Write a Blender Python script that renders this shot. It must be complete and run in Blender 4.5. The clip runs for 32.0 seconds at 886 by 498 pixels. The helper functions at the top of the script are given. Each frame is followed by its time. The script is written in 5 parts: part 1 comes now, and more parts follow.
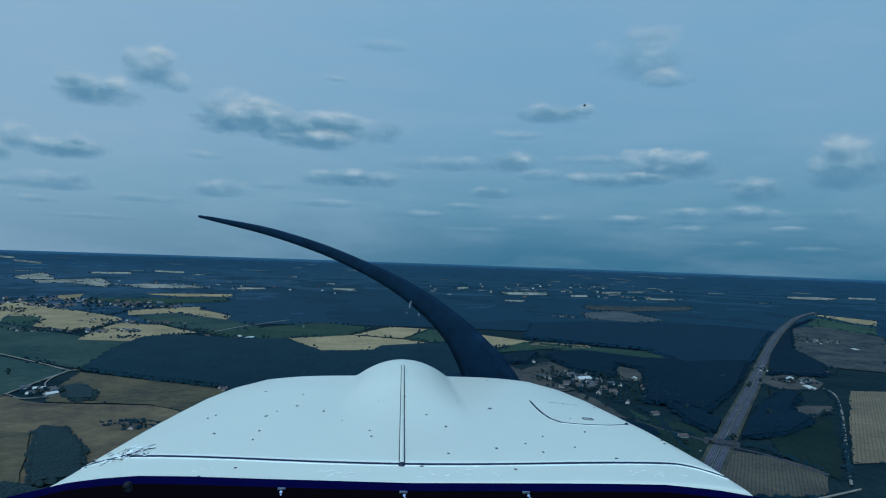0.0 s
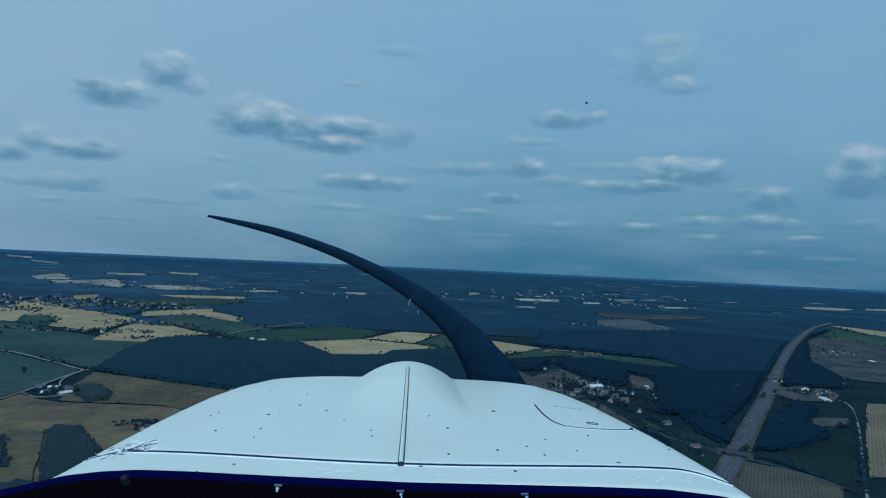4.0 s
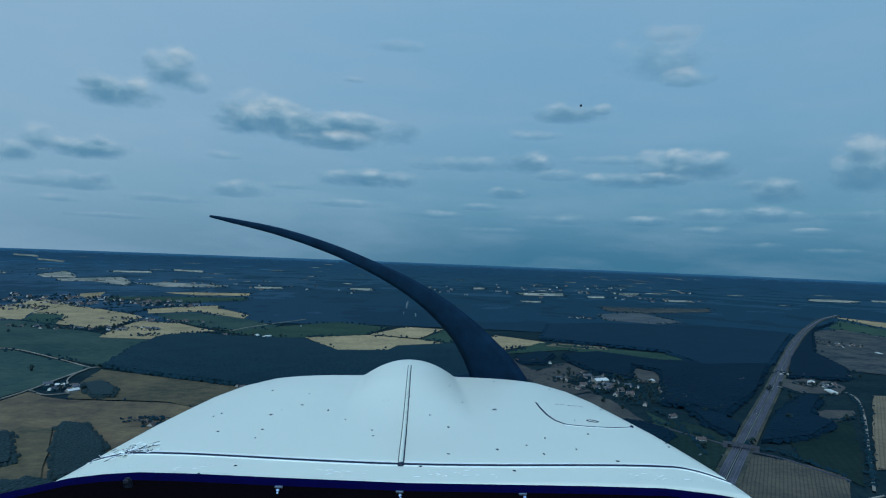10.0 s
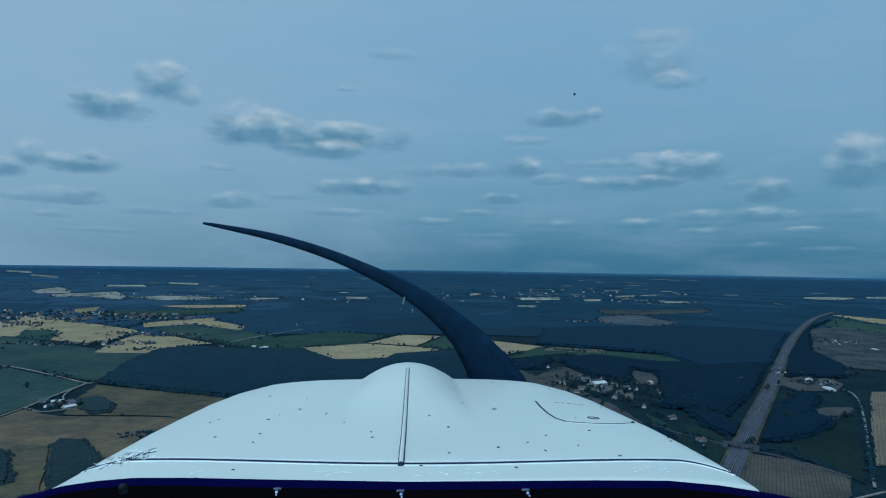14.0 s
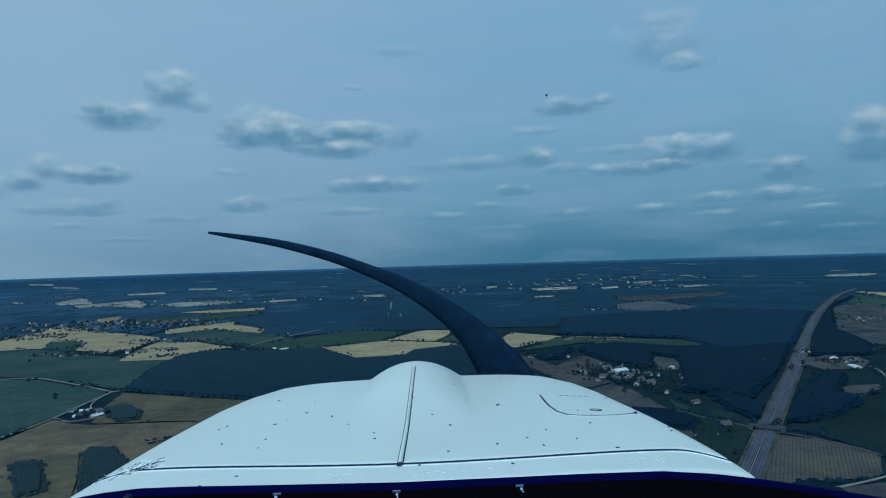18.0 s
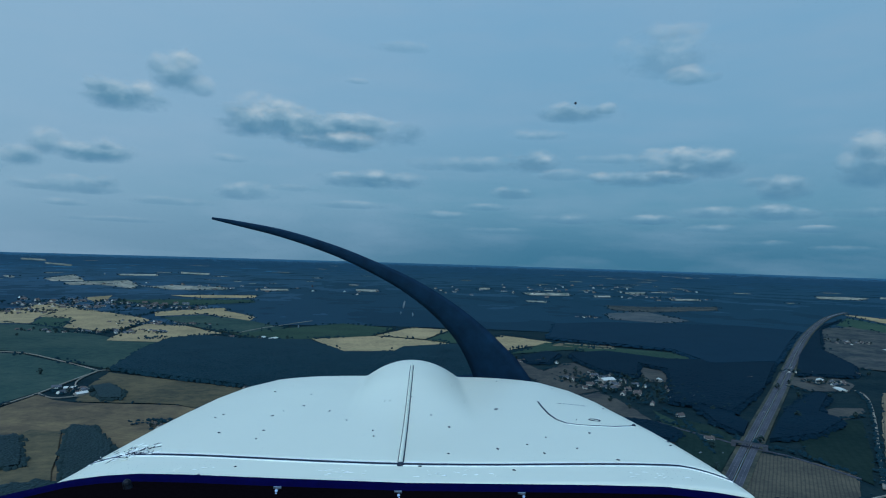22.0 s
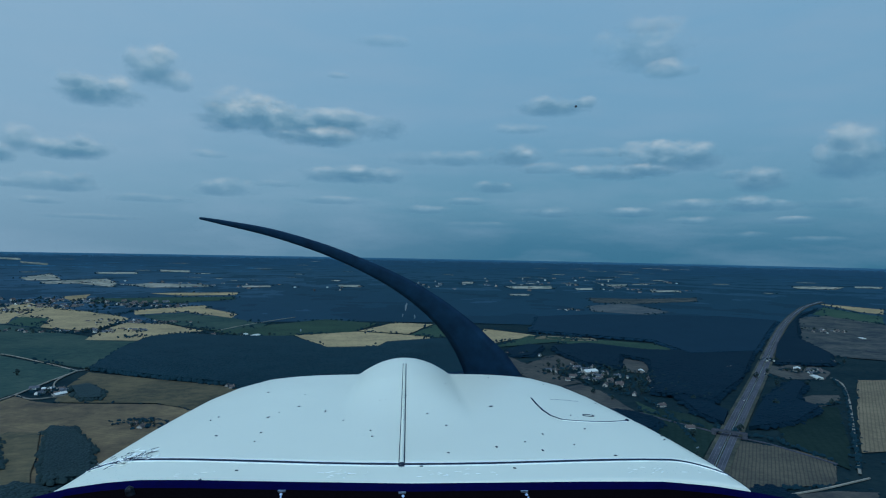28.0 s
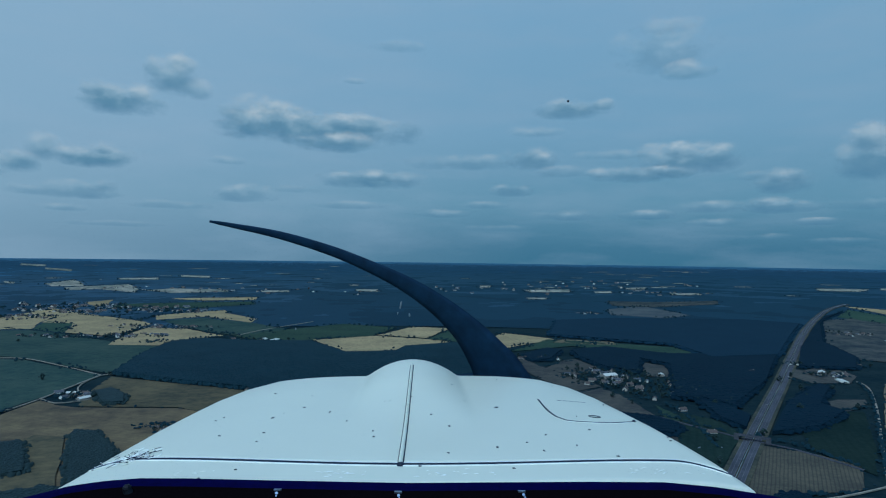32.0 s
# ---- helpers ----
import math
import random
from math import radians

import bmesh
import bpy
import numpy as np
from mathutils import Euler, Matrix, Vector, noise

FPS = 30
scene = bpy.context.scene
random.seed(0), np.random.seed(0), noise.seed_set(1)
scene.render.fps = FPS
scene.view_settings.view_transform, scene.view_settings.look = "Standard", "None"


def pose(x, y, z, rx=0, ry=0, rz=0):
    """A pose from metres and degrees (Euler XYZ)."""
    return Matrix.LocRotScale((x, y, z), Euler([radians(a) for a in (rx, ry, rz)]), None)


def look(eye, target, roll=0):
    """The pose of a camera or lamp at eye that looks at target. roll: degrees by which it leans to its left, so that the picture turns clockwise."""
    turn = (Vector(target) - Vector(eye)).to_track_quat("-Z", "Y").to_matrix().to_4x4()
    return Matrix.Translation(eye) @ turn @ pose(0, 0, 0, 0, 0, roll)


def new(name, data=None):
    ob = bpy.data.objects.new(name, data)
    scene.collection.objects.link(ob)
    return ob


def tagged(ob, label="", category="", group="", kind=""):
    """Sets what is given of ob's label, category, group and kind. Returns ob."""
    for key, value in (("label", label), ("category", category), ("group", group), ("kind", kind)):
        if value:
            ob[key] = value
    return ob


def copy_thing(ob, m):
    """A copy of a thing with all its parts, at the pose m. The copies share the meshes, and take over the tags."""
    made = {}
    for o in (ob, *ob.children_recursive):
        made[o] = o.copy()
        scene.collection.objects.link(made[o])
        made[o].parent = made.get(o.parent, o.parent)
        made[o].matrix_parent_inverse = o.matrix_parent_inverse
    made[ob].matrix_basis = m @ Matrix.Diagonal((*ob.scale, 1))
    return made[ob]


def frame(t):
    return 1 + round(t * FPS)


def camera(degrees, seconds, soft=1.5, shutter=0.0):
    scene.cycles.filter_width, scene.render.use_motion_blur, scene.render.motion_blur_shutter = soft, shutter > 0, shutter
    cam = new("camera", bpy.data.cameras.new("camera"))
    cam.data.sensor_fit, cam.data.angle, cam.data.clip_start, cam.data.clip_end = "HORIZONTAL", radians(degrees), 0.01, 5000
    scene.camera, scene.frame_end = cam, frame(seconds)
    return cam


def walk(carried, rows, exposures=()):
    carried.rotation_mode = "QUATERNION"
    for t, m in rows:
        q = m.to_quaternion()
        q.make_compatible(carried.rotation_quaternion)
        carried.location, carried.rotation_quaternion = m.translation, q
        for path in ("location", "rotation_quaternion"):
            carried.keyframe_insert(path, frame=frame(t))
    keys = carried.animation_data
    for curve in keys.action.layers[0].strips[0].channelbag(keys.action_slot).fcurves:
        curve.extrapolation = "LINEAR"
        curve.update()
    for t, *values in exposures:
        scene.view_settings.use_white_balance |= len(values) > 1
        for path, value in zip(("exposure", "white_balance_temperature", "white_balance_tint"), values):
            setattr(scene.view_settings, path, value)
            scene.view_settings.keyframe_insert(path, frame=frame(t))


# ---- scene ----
# ---------------------------------------------------------------- camera
ALT = 250.0                       # height of the eye over the plain
cam = camera(71.0, 32.0, soft=1.1)
# seconds, eye shifts (m) fitted to hold the cowling still in view, tilt, lean, heading
PATH = [
    (0.0, -0.0246, -0.0115, 0.0142, 90.91, -2.00, 0.00),
    (0.5, -0.0229, -0.0107, 0.0130, 90.96, -2.04, 0.10),
    (1.0, -0.0202, -0.0083, 0.0088, 91.12, -1.88, 0.20),
    (1.5, -0.0196, -0.0089, 0.0101, 91.06, -1.78, 0.20),
    (2.0, -0.0179, -0.0093, 0.0112, 91.00, -1.48, 0.20),
    (2.5, -0.0153, -0.0105, 0.0139, 90.90, -1.69, 0.40),
    (3.0, -0.0099, -0.0104, 0.0127, 91.00, -2.40, 0.90),
    (3.5, -0.0081, -0.0085, 0.0072, 91.26, -2.75, 1.10),
    (5.5, 0.0020, -0.0052, 0.0029, 91.41, -2.25, 1.50),
    (6.0, 0.0093, -0.0072, 0.0076, 91.20, -1.97, 1.80),
    (6.5, 0.0138, -0.0063, 0.0070, 91.20, -1.51, 1.90),
    (7.0, 0.0171, -0.0042, 0.0022, 91.41, -1.55, 2.10),
    (7.5, 0.0162, -0.0043, 0.0020, 91.43, -1.72, 2.10),
    (8.0, 0.0179, -0.0041, 0.0018, 91.36, -0.39, 1.80),
    (8.5, 0.0229, -0.0086, 0.0077, 91.10, 0.39, 1.80),
    (9.0, 0.0231, -0.0107, 0.0118, 90.93, 0.37, 1.80),
    (9.5, 0.0170, -0.0120, 0.0175, 90.71, -0.39, 1.70),
    (10.0, 0.0023, -0.0115, 0.0154, 90.89, -2.25, 1.50),
    (10.5, -0.0026, -0.0102, 0.0122, 91.03, -2.44, 1.30),
    (11.0, 0.0061, -0.0087, 0.0120, 90.96, -1.23, 1.40),
    (11.5, 0.0100, -0.0076, 0.0099, 91.05, -1.20, 1.60),
    (12.0, 0.0072, -0.0078, 0.0103, 91.04, -1.36, 1.50),
    (12.5, 0.0109, -0.0069, 0.0073, 91.12, -0.36, 1.40),
    (13.0, 0.0115, -0.0074, 0.0080, 91.09, -0.27, 1.40),
    (13.5, 0.0085, -0.0033, 0.0009, 91.40, -0.73, 1.40),
    (14.0, 0.0018, -0.0021, -0.0016, 91.51, -0.90, 1.10),
    (14.5, -0.0018, -0.0030, -0.0026, 91.53, -0.21, 0.70),
    (16.5, -0.0230, -0.0300, 0.0183, 91.16, -5.55, 1.10),
    (17.0, 0.0008, -0.0173, 0.0171, 90.96, -3.57, 1.80),
    (17.5, 0.0270, -0.0106, 0.0117, 90.94, 0.39, 2.00),
    (18.0, 0.0449, -0.0156, 0.0107, 91.01, 1.75, 2.50),
    (18.5, 0.0467, -0.0148, 0.0088, 91.09, 1.77, 2.60),
    (19.0, 0.0262, -0.0070, 0.0064, 91.17, -0.00, 2.10),
    (19.5, 0.0032, -0.0073, 0.0059, 91.17, -0.06, 0.90),
    (20.0, -0.0143, -0.0073, 0.0064, 91.17, -0.83, 0.20),
    (20.5, -0.0230, -0.0103, 0.0079, 91.11, -0.41, -0.40),
    (21.0, -0.0173, -0.0101, 0.0092, 91.05, -0.40, -0.10),
    (21.5, 0.0007, -0.0081, 0.0093, 91.04, -0.52, 0.90),
    (22.0, 0.0146, -0.0104, 0.0142, 90.92, -1.75, 2.00),
    (22.5, 0.0128, -0.0157, 0.0213, 90.69, -2.45, 2.10),
    (23.0, -0.0071, -0.0116, 0.0156, 90.87, -2.25, 1.00),
    (23.5, -0.0220, -0.0121, 0.0152, 90.83, -1.24, -0.10),
    (24.0, -0.0123, -0.0187, 0.0181, 90.68, 0.67, -0.20),
    (24.5, -0.0038, -0.0256, 0.0161, 90.80, 2.07, -0.20),
    (25.0, -0.0002, -0.0193, 0.0218, 90.52, 0.77, 0.40),
    (25.5, -0.0106, -0.0153, 0.0226, 90.51, -0.93, 0.40),
    (27.5, -0.0106, -0.0182, 0.0234, 90.46, -0.01, 0.10),
    (28.0, -0.0116, -0.0161, 0.0243, 90.45, -1.11, 0.40),
    (28.5, -0.0151, -0.0180, 0.0276, 90.37, -2.04, 0.50),
    (29.0, -0.0127, -0.0194, 0.0298, 90.30, -2.27, 0.70),
    (29.5, -0.0107, -0.0167, 0.0222, 90.66, -2.90, 1.00),
    (30.0, 0.0015, -0.0171, 0.0252, 90.51, -2.43, 1.50),
    (30.5, 0.0102, -0.0162, 0.0237, 90.57, -2.24, 1.90),
    (31.0, 0.0196, -0.0169, 0.0264, 90.43, -1.64, 2.20),
    (31.5, 0.0219, -0.0194, 0.0308, 90.26, -1.60, 2.30),
    (32.0, 0.0204, -0.0110, 0.0161, 90.79, -0.76, 2.00),
]
walk(cam, [(t, pose(x, y, ALT + z, rx, ry, rz)) for t, x, y, z, rx, ry, rz in PATH],
     exposures=[(0.0, 0.0, 4400, 2), (25.0, 0.0, 4400, 2), (29.0, -0.07, 4400, 2), (32.0, -0.07, 4400, 2)])

# ---------------------------------------------------------------- light
world = bpy.data.worlds.new("sky")
scene.world = world
world.use_nodes = True
SUN_UP, SUN_FROM = radians(56), radians(-152)      # height, and bearing from the heading (left is minus)
wn = world.node_tree
sky = wn.nodes.new("ShaderNodeTexSky")
sky.sky_type, sky.sun_disc = "NISHITA", False
sky.sun_elevation, sky.sun_rotation = SUN_UP, SUN_FROM
wn.links.new(sky.outputs[0], wn.nodes["Background"].inputs[0])
wn.nodes["Background"].inputs[1].default_value = 0.14
sun = new("sun", bpy.data.lights.new("sun", "SUN"))
sun.data.energy, sun.data.angle, sun.data.color = 1.6, radians(0.6), (1.0, 0.95, 0.86)
sun.matrix_world = look((math.sin(SUN_FROM) * math.cos(SUN_UP), math.cos(SUN_FROM) * math.cos(SUN_UP), math.sin(SUN_UP)), (0, 0, 0))

# ---------------------------------------------------------------- materials
GAIN = (0.66, 1.02, 1.52)          # what the white balance makes of white


def tone(red, green, blue):
    """The light of a patch of sky that the white balance turns into this 8-bit colour."""
    return tuple((v / 255 / 12.92 if v < 11 else ((v / 255 + 0.055) / 1.055) ** 2.4) / g for v, g in zip((red, green, blue), GAIN))


def nodes_of(name):
    m = bpy.data.materials.new(name)
    m.use_nodes = True
    n = m.node_tree.nodes
    return m, n, m.node_tree.links, n["Principled BSDF"]


def noise_tex(n, l, co, scale, detail=4, rough=0.6):
    tx = n.new("ShaderNodeTexNoise")
    tx.inputs["Scale"].default_value, tx.inputs["Detail"].default_value, tx.inputs["Roughness"].default_value = scale, detail, rough
    l.new(co, tx.inputs["Vector"])
    return tx


def ramp(n, l, fac, stops):
    r = n.new("ShaderNodeValToRGB")
    while len(r.color_ramp.elements) < len(stops):
        r.color_ramp.elements.new(0.5)
    for e, (p, c) in zip(r.color_ramp.elements, stops):
        e.position, e.color = p, (*c, 1)
    l.new(fac, r.inputs[0])
    return r


def mix(n, l, fac, a, b, mode="MIX"):
    x = n.new("ShaderNodeMix")
    x.data_type, x.blend_type = "RGBA", mode
    for sock, v in ((x.inputs["Factor"], fac), (x.inputs[6], a), (x.inputs[7], b)):
        if hasattr(v, "links"):
            l.new(v, sock)
        elif isinstance(v, tuple):
            sock.default_value = (*v, 1)
        else:
            sock.default_value = v
    return x.outputs[2]


def land(name, dark, light, big, small, rough=0.95, bump=0.0, rows=None, spec=0.15):
    """Ground cover: two colours in patches of two sizes (metres), and sown rows: width, bearing, strength."""
    m, n, l, b = nodes_of(name)
    co = n.new("ShaderNodeNewGeometry").outputs["Position"]
    t1, t2 = noise_tex(n, l, co, 1 / big, 5), noise_tex(n, l, co, 1 / small, 6, 0.7)
    a = n.new("ShaderNodeMath")
    a.operation = "ADD"
    l.new(t1.outputs[0], a.inputs[0]), l.new(t2.outputs[0], a.inputs[1])
    half = n.new("ShaderNodeMath")
    half.operation = "MULTIPLY"
    half.inputs[1].default_value = 0.5
    l.new(a.outputs[0], half.inputs[0])
    c = ramp(n, l, half.outputs[0], [(0.40, dark), (0.60, light)]).outputs[0]
    oi = n.new("ShaderNodeObjectInfo")
    hs = n.new("ShaderNodeHueSaturation")
    vr = n.new("ShaderNodeMapRange")
    vr.inputs["To Min"].default_value, vr.inputs["To Max"].default_value = 0.85, 1.15
    l.new(oi.outputs["Random"], vr.inputs[0]), l.new(vr.outputs[0], hs.inputs["Value"]), l.new(c, hs.inputs["Color"])
    c = hs.outputs[0]
    if rows:
        wide, turn, strength = rows
        mp = n.new("ShaderNodeMapping")
        mp.inputs["Rotation"].default_value = (0, 0, radians(turn))
        l.new(co, mp.inputs[0])
        w = n.new("ShaderNodeTexWave")
        w.inputs["Scale"].default_value, w.inputs["Distortion"].default_value, w.inputs["Detail"].default_value = 0.314 / wide, 1.2, 2
        w.inputs["Detail Scale"].default_value = 0.3
        l.new(mp.outputs[0], w.inputs["Vector"])
        fr = ramp(n, l, w.outputs["Fac"], [(0.55, (0, 0, 0)), (0.95, (1, 1, 1))])
        s = n.new("ShaderNodeMath")
        s.operation = "MULTIPLY"
        s.inputs[1].default_value = strength
        l.new(fr.outputs[0], s.inputs[0])
        c = mix(n, l, s.outputs[0], c, tuple(v * 0.55 for v in dark))
    l.new(c, b.inputs["Base Color"])
    b.inputs["Roughness"].default_value, b.inputs["Specular IOR Level"].default_value = rough, spec
    if bump:
        bp = n.new("ShaderNodeBump")
        bp.inputs["Strength"].default_value, bp.inputs["Distance"].default_value = 0.8, bump
        l.new(t2.outputs[0], bp.inputs["Height"]), l.new(bp.outputs[0], b.inputs["Normal"])
    return m


def plain(name, colour, rough=0.6, metal=0.0, vary=0.12, grain=0.05, coat=0.0, spec=0.4):
    m, n, l, b = nodes_of(name)
    co = n.new("ShaderNodeTexCoord").outputs["Object"]
    t = noise_tex(n, l, co, 1 / grain, 5)
    lo, hi = tuple(v * (1 - vary) for v in colour), tuple(min(1, v * (1 + vary)) for v in colour)
    l.new(ramp(n, l, t.outputs[0], [(0.3, lo), (0.7, hi)]).outputs[0], b.inputs["Base Color"])
    b.inputs["Roughness"].default_value, b.inputs["Metallic"].default_value, b.inputs["Coat Weight"].default_value = rough, metal, coat
    b.inputs["Specular IOR Level"].default_value = spec
    return m


def leaves(name, dark, light, spec=0.2):
    m, n, l, b = nodes_of(name)
    g = n.new("ShaderNodeNewGeometry")
    t = noise_tex(n, l, g.outputs["Position"], 0.012, 4)
    a = n.new("ShaderNodeMath")
    a.operation, a.inputs[1].default_value = "MULTIPLY_ADD", 0.14
    l.new(g.outputs["Random Per Island"], a.inputs[0])
    s = n.new("ShaderNodeMath")
    s.operation, s.inputs[1].default_value = "MULTIPLY", 0.86
    l.new(t.outputs[0], s.inputs[0]), l.new(s.outputs[0], a.inputs[2])
    l.new(ramp(n, l, a.outputs[0], [(0.2, dark), (0.85, light)]).outputs[0], b.inputs["Base Color"])
    b.inputs["Roughness"].default_value, b.inputs["Specular IOR Level"].default_value = 0.8, spec
    return m


GRASS = land("rough_grass", (0.007, 0.016, 0.018), (0.018, 0.029, 0.026), 130, 14, bump=0.6, spec=0.03)
CROPS = {
    # far wheat, greyer than the near fields: haze put into the colour
    "pale": land("far_wheat_hazed", (0.10, 0.115, 0.085), (0.34, 0.31, 0.21), 120, 25),
    "tan": land("ripe_wheat", (0.200, 0.157, 0.069), (0.330, 0.252, 0.107), 110, 14, rows=(13, 24, 0.2)),
    "stubble": land("wheat_stubble", (0.120, 0.098, 0.050), (0.205, 0.162, 0.080), 110, 12, rows=(5, 33, 0.45)),
    "striped": land("striped_stubble", (0.046, 0.043, 0.028), (0.090, 0.079, 0.045), 60, 7, rows=(4.2, 27, 0.5)),
    "brown": land("ploughed_soil", (0.062, 0.050, 0.028), (0.166, 0.126, 0.055), 130, 30, rows=(9, 64, 0.15)),
    "olive": land("dry_pasture", (0.052, 0.050, 0.026), (0.135, 0.109, 0.047), 110, 18, rows=(12, 70, 0.12)),
    "green": land("green_crop", (0.023, 0.043, 0.027), (0.046, 0.069, 0.038), 180, 10, rows=(11, 38, 0.25), spec=0.06),
    "meadow": land("blue_green_crop", (0.021, 0.042, 0.032), (0.052, 0.071, 0.046), 170, 22, rows=(12, 20, 0.12), spec=0.06),
    # the green crop on the right, darkened: cloud shade put into the colour
    "dark": land("shaded_green_crop", (0.010, 0.021, 0.016), (0.021, 0.034, 0.023), 180, 10, rows=(11, 20, 0.2), spec=0.04),
    "dun": land("dun_pasture", (0.036, 0.037, 0.030), (0.082, 0.075, 0.050), 90, 14, rows=(10, 50, 0.1)),
    # a far brown field turned grey: its haze is put into the colour
    "hazed": land("hazed_field", (0.050, 0.062, 0.060), (0.098, 0.102, 0.086), 110, 30),
    "scrub": land("scrub_land", (0.013, 0.022, 0.023), (0.078, 0.075, 0.053), 80, 22),
}
WOOD_NEAR = leaves("woodland_leaves", (0.0088, 0.0212, 0.0245), (0.0152, 0.0330, 0.0370), 0.05)
WOOD_GREEN = leaves("copse_leaves", (0.010, 0.021, 0.018), (0.019, 0.033, 0.026))
# darker copy of the woodland leaves: cloud shade put into the colour
WOOD_SHADED = leaves("shaded_woodland", (0.0047, 0.0126, 0.0190), (0.0078, 0.0192, 0.0262), 0.04)
# bluer and paler with each step of distance: haze put into the leaf colours
WOOD_HAZE_1 = leaves("woodland_haze_1", (0.0072, 0.0198, 0.0295), (0.0112, 0.0272, 0.0388), 0.06)
WOOD_HAZE_2 = leaves("woodland_haze_2", (0.0090, 0.0250, 0.0355), (0.0138, 0.0334, 0.0455), 0.07)
WOOD_HAZE_3 = leaves("woodland_haze_3", (0.0110, 0.0302, 0.043), (0.0162, 0.0395, 0.054), 0.09)
WOOD_HAZE_4 = leaves("woodland_haze_4", (0.0155, 0.041, 0.060), (0.021, 0.051, 0.072))
WOOD_HAZE_5 = leaves("woodland_haze_5", (0.020, 0.052, 0.079), (0.027, 0.063, 0.094))
WOOD_HAZE_6 = leaves("woodland_haze_6", (0.050, 0.115, 0.166), (0.060, 0.132, 0.188))
LEAF = leaves("tree_leaves", (0.012, 0.025, 0.020), (0.027, 0.042, 0.030))
BARK = plain("bark", (0.09, 0.07, 0.05), 0.9, grain=0.3)
ASPHALT = land("asphalt", (0.036, 0.038, 0.040), (0.078, 0.078, 0.078), 50, 6)
VERGE = land("dry_verge", (0.022, 0.030, 0.021), (0.104, 0.096, 0.052), 70, 9)
GRAVEL = land("pale_gravel", (0.15, 0.135, 0.088), (0.28, 0.25, 0.165), 40, 3)
LINE = plain("road_paint", (0.13, 0.127, 0.105), 0.7, grain=2)
CONCRETE = plain("weathered_concrete", (0.058, 0.058, 0.055), 0.85, grain=1.5)
WALLS = [plain("cream_render", (0.40, 0.36, 0.25), 0.85, grain=2), plain("white_render", (0.72, 0.68, 0.48), 0.85, grain=2), plain("stone_wall", (0.27, 0.24, 0.165), 0.9, grain=1)]
ROOFS = [plain("slate_roof", (0.070, 0.074, 0.068), 0.6, grain=0.8), plain("brown_tile_roof", (0.082, 0.064, 0.044), 0.8, grain=0.8), plain("pale_sheet_roof", (0.56, 0.54, 0.40), 0.45, grain=2)]
GLASS = plain("dark_window", (0.03, 0.04, 0.05), 0.1)
BLACK = plain("black_vinyl", (0.0035, 0.0025, 0.003), 0.95, vary=0.3, grain=0.004, spec=0.0)
LIP = plain("blue_black_rubber", (0.0025, 0.0018, 0.026), 0.9, vary=0.2, grain=0.01, spec=0.02)
STEEL = plain("bright_steel", (0.55, 0.56, 0.57), 0.35, 0.9, grain=0.004)
GAP = plain("dark_gap", (0.008, 0.012, 0.022), 0.8, grain=0.02)
BLADE = plain("black_blade_paint", (0.010, 0.023, 0.040), 0.8, vary=0.3, grain=0.05, spec=0.1)
BUG = plain("dried_insect", (0.05, 0.05, 0.045), 0.9, grain=0.003)


def cowl_paint():
    m, n, l, b = nodes_of("white_aircraft_paint")
    co = n.new("ShaderNodeTexCoord").outputs["Object"]
    broad, fine = noise_tex(n, l, co, 2.2, 4), noise_tex(n, l, co, 55, 5, 0.7)
    c = ramp(n, l, broad.outputs[0], [(0.3, (0.715, 0.700, 0.475)), (0.7, (0.780, 0.765, 0.515))]).outputs[0]
    spots = ramp(n, l, fine.outputs[0], [(0.68, (0, 0, 0)), (0.80, (1, 1, 1))])
    c = mix(n, l, spots.outputs[0], c, (0.56, 0.57, 0.43))
    l.new(c, b.inputs["Base Color"])
    b.inputs["Roughness"].default_value, b.inputs["Coat Weight"].default_value, b.inputs["Coat Roughness"].default_value = 0.42, 0.25, 0.15
    bp = n.new("ShaderNodeBump")
    bp.inputs["Strength"].default_value, bp.inputs["Distance"].default_value = 0.12, 0.004
    l.new(broad.outputs[0], bp.inputs["Height"]), l.new(bp.outputs[0], b.inputs["Normal"])
    return m


PAINT = cowl_paint()

# ---------------------------------------------------------------- the lie of the land
EARTH = 6371000.0
NEAR = 2500.0


def place(x, y, up=0.0):
    """A point of the plain. Past NEAR the plain is drawn together, ray by ray, so that its horizon lies within 4.7 km."""
    d = math.hypot(x, y)
    r = d if d < NEAR else NEAR + 2200 * (1 - math.exp((NEAR - d) / 2200))
    k = r / max(d, 1e-6)
    return Vector((x * k, y * k, ALT - r * (ALT / max(d, 1.0) + d / (2 * EARTH)) + up * k)) if d > 1 else Vector((x, y, up))


def shrink(x, y):
    d = math.hypot(x, y)
    return 1.0 if d < NEAR else (NEAR + 2200 * (1 - math.exp((NEAR - d) / 2200))) / d


def mesh_of(name, verts, faces, mat=None, smooth=False):
    me = bpy.data.meshes.new(name)
    me.from_pydata(verts, [], faces)
    if smooth:
        me.polygons.foreach_set("use_smooth", [True] * len(me.polygons))
    if mat:
        me.materials.append(mat)
    me.update()
    return me


def part(name, bm, mat, parent, label=""):
    me = bpy.data.meshes.new(name)
    bm.to_mesh(me)
    bm.free()
    me.materials.append(mat)
    ob = new(name, me)
    ob.parent = parent
    return tagged(ob, label)


def grid_mesh(name, pts, mat, smooth=True, close=False):
    """A sheet from rows of points."""
    w = len(pts[0])
    faces = []
    for i in range(len(pts) - 1):
        for j in range(w if close else w - 1):
            k = (j + 1) % w
            faces.append((i * w + j, i * w + k, (i + 1) * w + k, (i + 1) * w + j))
    return mesh_of(name, [tuple(p) for r in pts for p in r], faces, mat, smooth)


